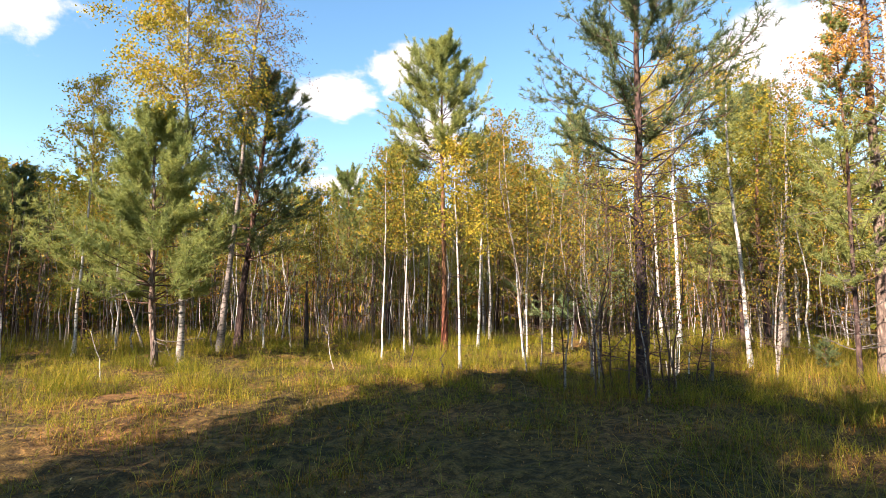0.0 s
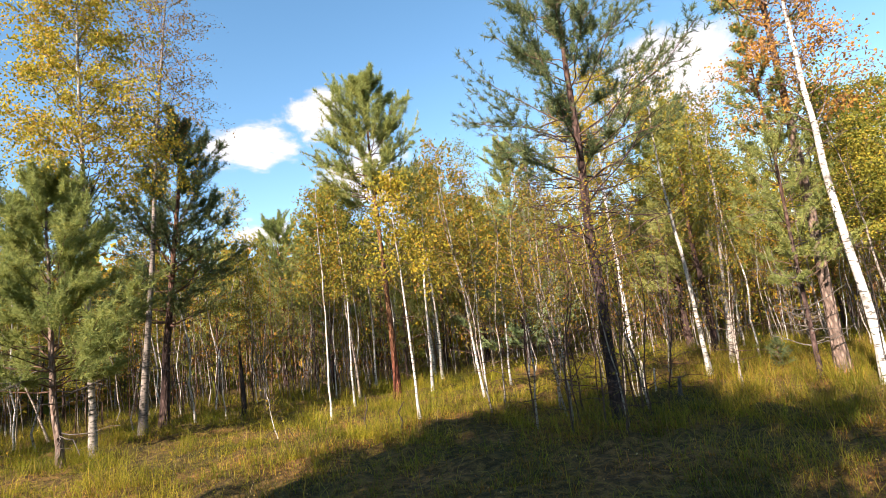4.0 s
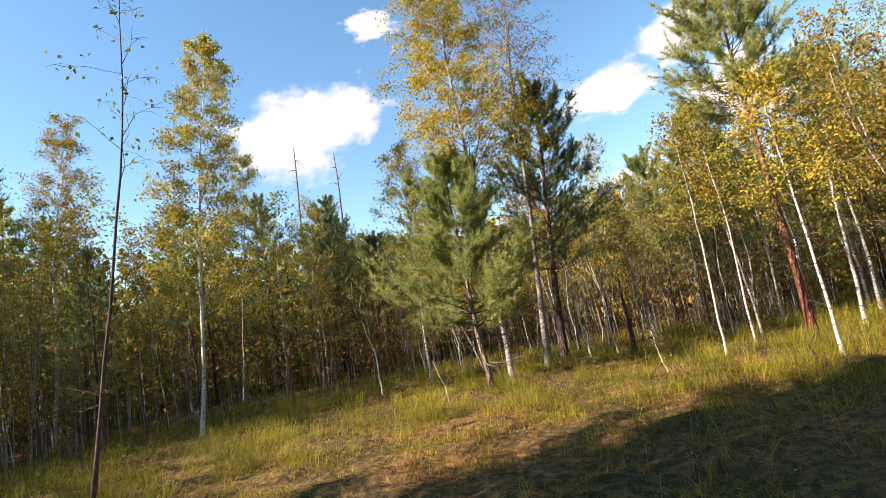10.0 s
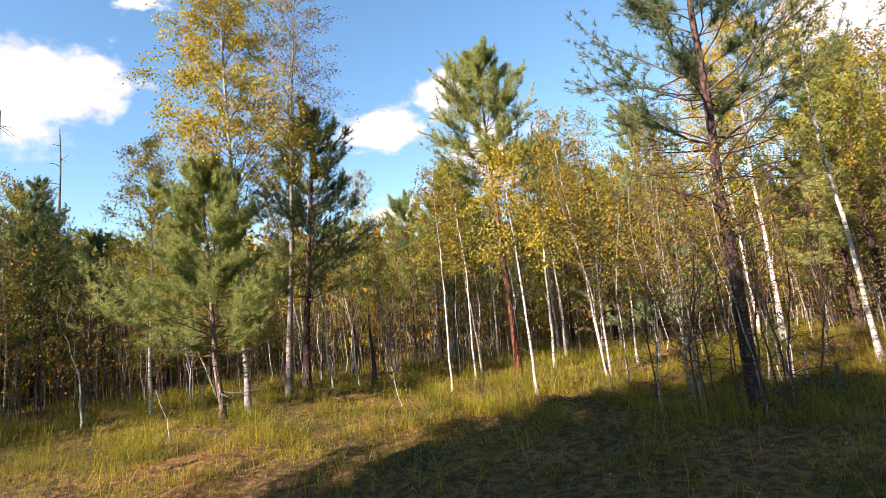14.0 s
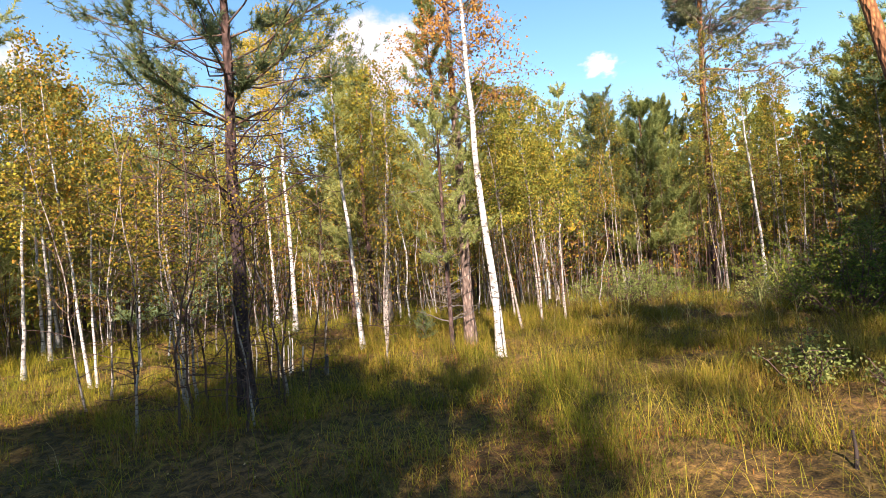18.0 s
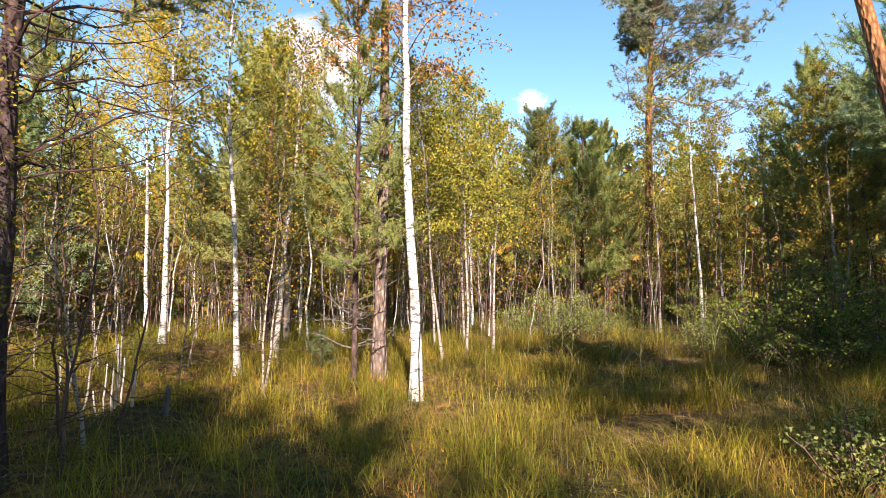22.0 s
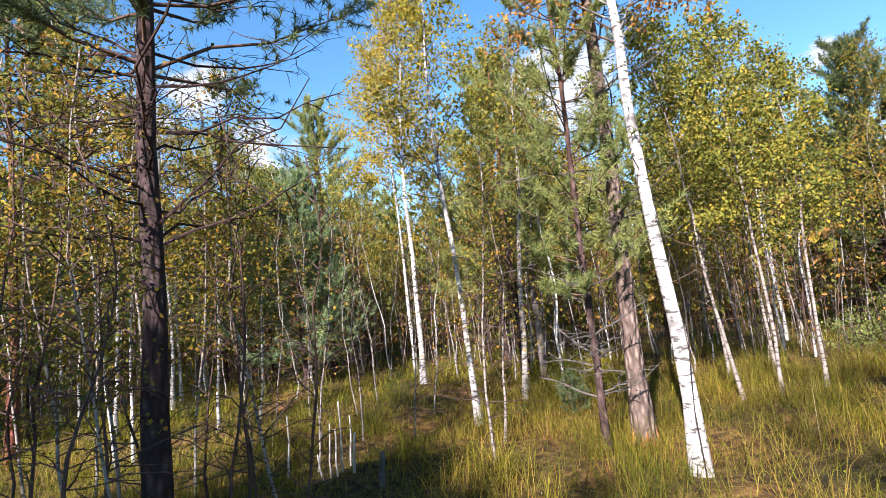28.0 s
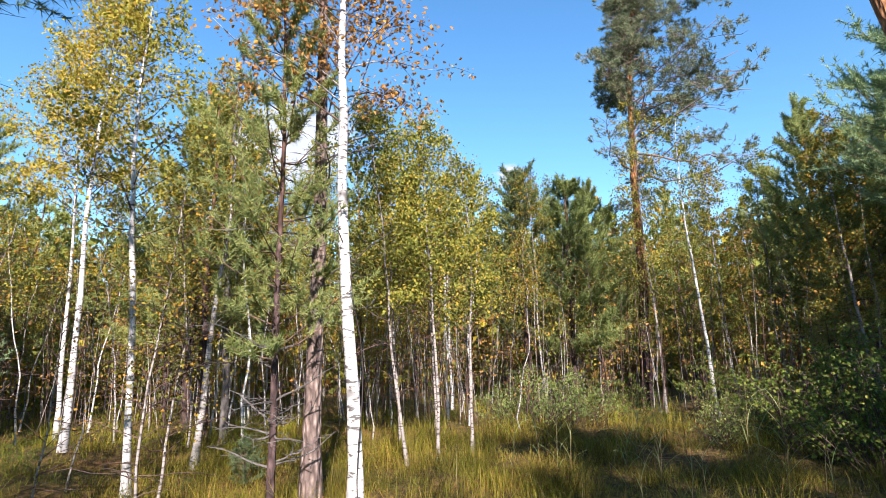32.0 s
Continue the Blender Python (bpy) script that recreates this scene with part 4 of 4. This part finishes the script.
def brushwood():
    """Thin bare stems and low leafy twigs that fill the wood between its trees."""
    stems, pale, low, green, back = Build(), Build(), Build(), Build(), Build()
    made = 0
    while made < 2300:
        far = 9.5 + 20 * rng.uniform() ** 1.2
        a = radians(rng.uniform(-115, 112))
        x, y = 1.0 - math.sin(a) * far, 2.0 + math.cos(a) * far
        if wood_place(x, y) < rng.uniform():
            continue
        made += 1
        h, r = rng.uniform(1.5, 5.2), rng.uniform(0.008, 0.018)
        line = wander(h, (rng.uniform(-0.3, 0.3), rng.uniform(-0.3, 0.3)), 0.03, 5) + (x, y, height(x, y))
        tube(stems if made % 2 else pale, line, np.linspace(r, 0.003, 5), 4)
        places = []
        for k in range(4):
            twig = limb_line(along(line, rng.uniform(0.25, 0.95)), rng.uniform(0, 6.28), 0.5, h * 0.22, 0.1, 3)
            tube(stems, twig, [0.005, 0.003, 0.002], 3)
            places.append(along(twig, rng.uniform(0.2, 1.0, 7)) + rng.normal(size=(7, 3)) * 0.09)
        leaves(low if made % 2 else green, np.concatenate(places), 0.042)
    n = 60000
    far, a = rng.uniform(25, 40, n), np.radians(rng.uniform(-115, 112, n))
    z = rng.uniform(0, 1, n) ** 1.2 * 7.0
    leaves(low, np.stack([1 - np.sin(a) * far, 2 + np.cos(a) * far, z], 1)[: n // 3], 0.22)
    leaves(back, np.stack([1 - np.sin(a) * far, 2 + np.cos(a) * far, z], 1)[n // 3:], 0.26)
    tagged(new("undergrowth", back.mesh("undergrowth", LEAF_GREEN)), "dark green undergrowth deep in the wood", "undergrowth", kind="stuff")
    tagged(new("undergrowth", green.mesh("undergrowth", LEAF_GREEN)), "olive green leaves of the undergrowth", "undergrowth", kind="stuff")
    tagged(new("brushwood", stems.mesh("brushwood", TWIG)), "tangle of thin dark bare stems in the wood", "brushwood", kind="stuff")
    tagged(new("brushwood", pale.mesh("brushwood", BARK_YOUNG)), "thin pale bare stems in the wood", "brushwood", kind="stuff")
    tagged(new("undergrowth", low.mesh("undergrowth", LEAF_RUST)), "rusty leaves of the undergrowth", "undergrowth", kind="stuff")


brushwood()
# Pines added out of view behind the path, only to shade the clearing.
shade_pine = pine("pine", 11.5, 0.13, "unseen tall pine added behind the path to cast shade", 0.30, 12, 6, 8, 0.24, dead=4, length=0.2, width=0.035, needles=5)
set_at(shade_pine, -7.5, -6.5)
for k, (x, y, s) in enumerate(((-16.4, 8.4, 0.85), (-18.4, 6.0, 1.0), (-19.6, 3.4, 0.8), (-18.8, 7.6, 0.95), (-20.5, 2.0, 0.8), (-17.6, 10.4, 0.9), (-20.2, 6.4, 0.9),
                               (-22.0, -1.0, 1.2), (-21.0, 3.0, 1.2), (-23.5, 0.8, 1.25), (-24.5, -2.4, 1.3), (-26.0, 0.0, 1.3))):
    copy_thing(variants[(2, 0, 6, 2)[k % 4]][0], planted(x, y, x * 50, s))
for k, (x, y, s) in enumerate(((-15.0, 5.6, 0.6), (-15.8, 7.4, 0.55), (-15.4, 2.6, 0.7), (-16.2, 4.2, 0.7), (-14.8, 6.8, 0.6), (-16.8, 2.2, 0.8), (-15.2, 8.8, 0.6), (-17.0, 0.6, 0.8))):
    copy_thing(variants[(2, 3, 6, 1)[k % 4]][0], planted(x, y, x * 50, s))


# Unseen birches added left of the view; their shadows darken the left grass.
for x, y, s in ((-14.3, -3.5, 0.9), (-16.1, -3.0, 0.92), (-17.8, -2.6, 0.92), (-18.8, -1.5, 0.95), (-15.0, -5.2, 1.0), (-16.9, -4.6, 1.0)):
    copy_thing(variants[2][0], planted(x, y, x * 50, s))


# A lower unseen row, added to shade the grass on the left.
for x, y, s in ((-14.9, 0.1, 0.85), (-16.2, 1.4, 0.9), (-13.6, -1.3, 0.8), (-14.2, -0.6, 0.75), (-15.6, 0.7, 0.85), (-12.9, -2.2, 0.7)):
    copy_thing(variants[(2, 6, 0)[int(x * 10) % 3]][0], planted(x, y, x * 70, s))


def shade_row_place(across, back):
    """Where an added, unseen shade tree stands behind the path, across and along the shadows."""
    return back * 0.743 + across * 0.669, back * 0.669 - across * 0.743


# Copies of wood trees, also added out of view to shade the foreground.
x, y = shade_row_place(-4.6, -9.2)
copy_thing(variants[6][0], planted(x, y, 35, 1.72))
x, y = shade_row_place(-5.2, -10.4)
copy_thing(variants[2][0], planted(x, y, 95, 1.4))
# Unseen high crowns added so that their shadows land farther off.
high_shade_pine = pine("pine", 11.0, 0.12, "unseen high-crowned pine added behind the path to cast shade", 0.60, 9, 7, 13, 0.20, dead=4, length=0.2, width=0.04, needles=5)
set_at(high_shade_pine, *shade_row_place(-4.4, -10.4))
for across, back, s in ((-3.2, -9.8, 1.05), (-2.3, -10.6, 1.1), (-1.7, -8.6, 0.8),
                        (4.3, -7.4, 1.25), (5.8, -7.0, 0.62), (7.4, -6.0, 1.1), (10.0, -5.0, 1.1), (12.4, -4.5, 1.1),
                        (10.2, -3.5, 1.2), (8.2, -4.0, 1.0)):
    x, y = shade_row_place(across, back)
    copy_thing(high_shade_pine, planted(x, y, across * 60, s))
for across, back, s, kind in ((-2.6, -8.6, 1.0, 0), (-2.4, -9.6, 1.15, 1), (-1.5, -10.6, 0.95, 0), (-0.8, -9.0, 0.9, 2), (0.0, -11.5, 0.8, 0), (5.4, -9.0, 0.7, 2), (6.3, -8.5, 0.6, 0), (7.2, -7.0, 1.2, 1), (8.0, -7.4, 1.0, 0)):
    x, y = shade_row_place(across, back)
    copy_thing((shade_pine, variants[2][0], variants[0][0])[kind], planted(x, y, across * 77, s))
for k in range(4):
    x, y = shade_row_place(-2.4 + 0.75 * k, -6.9 - 1.1 * (k % 3))
    copy_thing((variants[2][0], shade_pine, variants[0][0])[k % 3], planted(x, y, k * 55, (1.0, 0.72, 1.1)[k % 3]))
for across, back, s in ((6.6, -5.6, 0.7), (7.8, -4.6, 0.9), (8.8, -5.2, 1.0), (9.4, -3.8, 1.1), (10.0, -6.4, 1.2), (10.6, -4.2, 1.2), (11.3, -5.0, 1.2), (12.2, -3.6, 1.2),
                        (13.2, -4.4, 1.2), (14.2, -3.0, 1.2), (5.6, -6.3, 0.55)):
    x, y = shade_row_place(across, back)
    copy_thing(shade_pine, planted(x, y, across * 40, s))


# ---- shrubs ----
def shrub(name, h, wide, stems, per, leaf, label, foliage=None):
    bush = tagged(new(name), label, "shrub", "shrubs")
    wood, green = Build(), Build()
    places = []
    for k in range(stems):
        a, out = rng.uniform(0, 6.28), rng.uniform(0, wide)
        line = limb_line(np.array([math.cos(a) * out * 0.3, math.sin(a) * out * 0.3, 0]), a, radians(rng.uniform(45, 85)), h * rng.uniform(0.6, 1.1), 0.15, 5)
        tube(wood, line, np.linspace(0.012, 0.003, 5), 4)
        for j in range(5):
            twig = limb_line(along(line, rng.uniform(0.2, 1)), rng.uniform(0, 6.28), 0.4, h * 0.25, 0.2, 3)
            tube(wood, twig, [0.004, 0.003, 0.002], 3)
            places.append(along(twig, rng.uniform(0.1, 1, per)) + rng.normal(size=(per, 3)) * 0.05)
    leaves(green, np.concatenate(places), leaf)
    tagged(part("branchwork", wood, TWIG, bush), kind="stuff")
    part("foliage", green, foliage or LEAF_BUSH, bush)
    return bush


willow = shrub("willow_shrub", 2.3, 0.9, 24, 20, 0.036, "dense dark green willow shrub at the wood's edge")
set_at(willow, 12.6, 2.5, 0, 0.85)
for x, y, s in ((13.4, 1.8, 0.95), (13.2, 3.1, 0.8), (14.2, 2.4, 1.0), (14.6, 1.0, 1.05), (13.2, 0.0, 0.9), (12.9, -1.6, 1.0), (14.6, -0.6, 1.1), (14.6, 3.6, 0.7), (16.4, 6.4, 0.6), (17.0, 7.6, 0.65),
                (15.8, 8.8, 0.6), (16.6, 4.6, 0.8), (12.0, -2.6, 0.9), (-16.5, 3.8, 0.7), (-17.8, 6.6, 0.6), (-19.0, 8.0, 0.7), (-17.2, 5.2, 0.8), (-18.5, 11.5, 0.6),
                (-15.6, 3.0, 0.5), (-19.5, 13.0, 0.7), (-15.8, 1.2, 0.8), (9.6, 10.4, 0.35), (7.2, 12.4, 0.35)):
    copy_thing(willow, planted(x, y, x * 90, s))
alder = shrub("alder_shrub", 1.4, 0.9, 18, 11, 0.036, "light green leafy shrub in the grass at the wood's edge", LEAF_SMALL)
set_at(alder, 15.0, 7.9)
for x, y, s in ((15.6, 7.2, 0.85), (14.6, 8.6, 0.75), (15.8, 8.2, 1.0), (17.4, 4.2, 0.7), (13.9, 4.2, 0.6)):
    copy_thing(alder, planted(x, y, x * 70, s))
set_at(shrub("small_shrub", 0.75, 0.22, 12, 14, 0.022, "small grey-green leafy shrub in dry grass", LEAF_SMALL), 7.15, 2.25)
set_at(shrub("small_shrub", 0.6, 0.25, 8, 6, 0.02, "small half-bare shrub in dry grass", LEAF_SMALL), 6.95, 1.45)


# ---- grass ----
def short_zone(x, y):
    d = np.hypot(x - 1.0, y - 3.0)
    return np.clip(1.5 - d / 9.0, 0, 1)


def near_zone(x, y):
    return np.clip(1.6 - np.hypot(x - 0.5, y - 3.5) / 5.0, 0, 1)


def low_zone(x, y):
    d = np.hypot(x - 1.0, y - 4.0)
    return np.clip(1.7 - d / 9.0, 0, 1) * np.clip((np.hypot(x - 0.2, y - 1.8) - 1.5) / 7.0, 0.22, 1)


def tall_zone(x, y):
    d = np.hypot(x - 0.0, y - 1.5)
    return np.where(x > 3.5, 0.7, np.clip((d - 4.0) / 4.0, 0.10, 1)) * np.clip(2.4 - d / 10, 0, 1)


def right_zone(x, y):
    return np.clip((x - 1.5) / 4.0, 0, 1) * np.clip(1.6 - np.hypot(x - 7, y - 3) / 8, 0, 1)


def bog_zone(x, y):
    return np.clip((x - 5.5) / 3.0, 0, 1) * np.clip(1.8 - np.hypot(x - 10, y - 5) / 4.0, 0, 1)


grass("short_grass", "short brown and green moss grass", MOSS, field(130000, short_zone, 11), 0.09, 0.0036, 1.2)
grass("moss_fringe", "fine olive and brown moss shoots", MOSS_GREEN, field(130000, near_zone, 8), 0.055, 0.0032, 1.3)
grass("low_sedge", "soft low yellow-green sedge", GRASS_GREEN, field(280000, low_zone, 13, 0.05), 0.19, 0.0028, 1.4)
grass("sedge", "tall green sedge growing in tussocks", GRASS_GREEN, field(300000, tall_zone, 17, 0.02), 0.40, 0.0024, 1.3)
grass("bog_grass", "dense soft olive-brown bog grass", GRASS_OLIVE, field(150000, bog_zone, 9, 0.04, (10, 5)), 0.30, 0.0034, 1.2)
grass("dry_grass", "tall yellow dry grass", GRASS_DRY, field(130000, right_zone, 14, 0.05), 0.36, 0.0022, 1.3)


def wood_floor(x, y):
    return np.clip((np.hypot(x - 0.5, y - 2) - 11) / 3, 0, 1) * (y > -6)


grass("wood_grass", "coarse grass on the floor of the wood", GRASS_GREEN, field(70000, wood_floor, 26, 0.04), 0.34, 0.007, 0.9)
grass("straw", "pale straw stalks standing in the grass", STRAW, field(3800, tall_zone, 15), 0.58, 0.0013, 0.8)


# ---- small things on the ground ----
def fallen_leaves(n):
    p = field(n, low_zone, 11)
    b = Build()
    leaves(b, np.stack([p[:, 0], p[:, 1], heights(p) + rng.uniform(0.01, 0.06, len(p))], 1), 0.017)
    tagged(new("fallen_leaves", b.mesh("fallen_leaves", LEAF_YELLOW)), "small fallen yellow leaves lying in the grass", "leaves", kind="stuff")


fallen_leaves(4200)


def leaf_litter(n):
    p = field(n, near_zone, 9)
    b = Build()
    leaves(b, np.stack([p[:, 0], p[:, 1], heights(p) + rng.uniform(0.0, 0.035, len(p))], 1), 0.013)
    tagged(new("leaf_litter", b.mesh("leaf_litter", LITTER)), "brown and rusty leaf litter among the moss", "litter", kind="stuff")


leaf_litter(26000)


def stem_zone(x, y):
    return np.clip(1.5 - np.hypot(x - 10.0, y - 4.3) / 2.6, 0, 1) + 0.4 * np.clip(1.4 - np.hypot(x - 6.0, y - 1.6) / 1.8, 0, 1)


grass("reed_stems", "thin brown dead reed stems in the grass", DEAD_STEM, field(3800, stem_zone, 14), 0.75, 0.0022, 0.5)


def stick(h, r, label, mat, lean=(0, 0), name="dead_sapling", group="dead saplings", bend=0.02):
    b = Build()
    tube(b, wander(h, lean, bend, 9), np.linspace(r, r * 0.6, 9), 8, 0.12)
    return tagged(new(name, b.mesh(name, mat, True)), label, "dead sapling", group)


for x, y, h, r, lx in ((5.21, 8.80, 0.55, 0.013, 0.02), (5.28, 8.87, 0.78, 0.012, 0.03), (5.16, 8.86, 0.6, 0.011, 0.02), (5.33, 8.60, 0.45, 0.017, 0.03),
                       (5.07, 8.79, 0.3, 0.013, -0.05), (5.42, 9.05, 0.6, 0.012, 0.02), (4.75, 9.0, 0.7, 0.012, 0.05)):
    set_at(stick(h, r, "bleached dead birch stem sticking up from the grass", PALE_STICK, (lx, 0)), x, y)
set_at(stick(0.34, 0.04, "short grey rotten birch stump in the grass", DEAD, (0.02, 0), "birch_stump", "stumps"), 5.46, 8.15)
set_at(stick(0.3, 0.016, "short dark rotten stump in dry grass", CHARRED, (0.04, 0), "birch_stump", "stumps"), 5.2, 1.7)


def charred_branch(points, r):
    b = Build()
    tube(b, np.array(points), np.linspace(r, r * 0.35, len(points)), 7, 0.15)
    return tagged(new("fallen_branch", b.mesh("fallen_branch", CHARRED, True)), "dark crooked dead branch in the grass", "branch", "fallen branches")


set_at(charred_branch([(0, 0, 0), (0.05, 0, 0.18), (0.0, 0.02, 0.33), (0.1, 0, 0.48)], 0.02), 0.96, 9.05)
set_at(charred_branch([(0, 0, 0), (-0.05, 0, 0.2), (0.02, 0.0, 0.42), (0.0, 0.02, 0.62)], 0.016), 0.5, 9.6)
set_at(charred_branch([(0, 0, 0.02), (0.15, 0.02, 0.1), (0.32, 0, 0.22)], 0.018), -1.35, 10.4)
set_at(charred_branch([(0, 0, 0), (-0.12, 0, 0.12), (-0.2, 0, 0.3)], 0.012), -0.6, 10.0)


def orange_foot():
    """Splintered bark and fresh wood at the foot of the grey pine."""
    b = Build()
    for k in range(26):
        a = rng.uniform(0, 6.28)
        foot = np.array([math.cos(a) * 0.125, math.sin(a) * 0.125, 0.0])
        tube(b, np.array([foot, foot * 1.05 + (0, 0, 0.1), foot * 0.9 + (0, 0, rng.uniform(0.14, 0.3))]), [0.02, 0.018, 0.003], 5, 0.3)
    return tagged(new("bark_splinters", b.mesh("bark_splinters", ROT)), "orange splintered bark round the foot of a pine", "bark", kind="stuff")


set_at(orange_foot(), 8.08, 7.47)


def reed(h, count):
    """An upright reed stem with narrow leaves that fork off it on alternate sides."""
    plant = tagged(new("reed"), "pale green reed with narrow forking leaves in the grass", "reed", "reeds")
    s = Build()
    line = wander(h, (0.05, 0.02), 0.02, 6)
    tube(s, line, np.linspace(0.005, 0.002, 6), 5)
    part("stem", s, DEAD_STEM, plant)
    for k in range(count):
        b = Build()
        a, f = k * 2.9 + rng.uniform(-0.3, 0.3), 0.15 + 0.8 * k / count
        long = h * rng.uniform(0.3, 0.5)
        t = np.linspace(0, 1, 5)[:, None]
        out = np.array([math.cos(a), math.sin(a), 0])
        mid = along(line, f) + out * long * (0.55 * t + 0.25 * t**2) + np.array([0, 0, long]) * (0.9 * t - rng.uniform(0.1, 0.7) * t**2.5)
        side = np.array([-math.sin(a), math.cos(a), 0.0]) * 0.0042
        w = np.array([[0.5], [1], [0.9], [0.6], [0.05]])
        v = np.concatenate([mid - side * w, mid + side * w, mid + (0, 0, -0.004)])
        i = np.arange(4)
        b.add(v, None, np.concatenate([np.stack([i, i + 10, i + 11, i + 1], 1), np.stack([i + 10, i + 5, i + 6, i + 11], 1)]))
        part("leaf", b, REED, plant)
    return plant


reeds = reed(0.95, 7)
set_at(reeds, 9.8, 4.6)
for x, y, s in ((10.2, 4.9, 0.9), (10.9, 4.2, 1.0), (11.3, 3.6, 1.1), (11.0, 3.0, 0.9), (10.4, 5.6, 0.8), (11.8, 4.1, 1.1), (10.1, 6.2, 0.9), (11.6, 5.0, 1.1), (12.2, 4.6, 1.2), (10.6, 3.4, 0.9), (12.0, 3.4, 1.1), (10.6, 4.6, 0.8), (11.1, 4.7, 1.0), (10.0, 4.2, 0.8), (10.8, 5.9, 1.0), (11.4, 6.4, 1.1), (12.6, 3.9, 1.2),
                (12.4, 5.4, 1.1)):
    copy_thing(reeds, planted(x, y, x * 130, s))


def fallen_limb():
    """A long crooked dead limb that leans out of the grass, with a few twigs."""
    b = Build()
    line = np.array([(0, 0, 0), (0.16, 0.05, 0.25), (0.36, 0.12, 0.42), (0.62, 0.2, 0.66), (0.95, 0.3, 0.82)])
    tube(b, line, [0.016, 0.014, 0.011, 0.008, 0.004], 6, 0.15)
    for k in range(5):
        twig = limb_line(along(line, rng.uniform(0.3, 0.95)), rng.uniform(0, 6.28), rng.uniform(0.1, 1.0), 0.3, 0.1, 4)
        tube(b, twig, np.linspace(0.006, 0.002, 4), 4)
    return tagged(new("fallen_branch", b.mesh("fallen_branch", CHARRED, True)), "long dark dead limb leaning out of the grass", "branch", "fallen branches")


set_at(fallen_limb(), 4.5, 10.3)
set_at(stick(2.4, 0.006, "thin black dead stem against a white birch trunk", CHARRED, (0.0, 0.04), bend=0.035), 7.67, 6.43)
small = pine("pine_sapling", 1.3, 0.02, "small dark green pine sapling in the grass", 0.05, 7, 5, 7, 0.42, foliage=NEEDLE_DARK, dead=0, sides=6, length=0.08, width=0.005, needles=14, group="pine saplings")
set_at(small, 8.46, 9.05, 0, 0.5)
copy_thing(small, planted(7.9, 9.4, 80, 0.4))
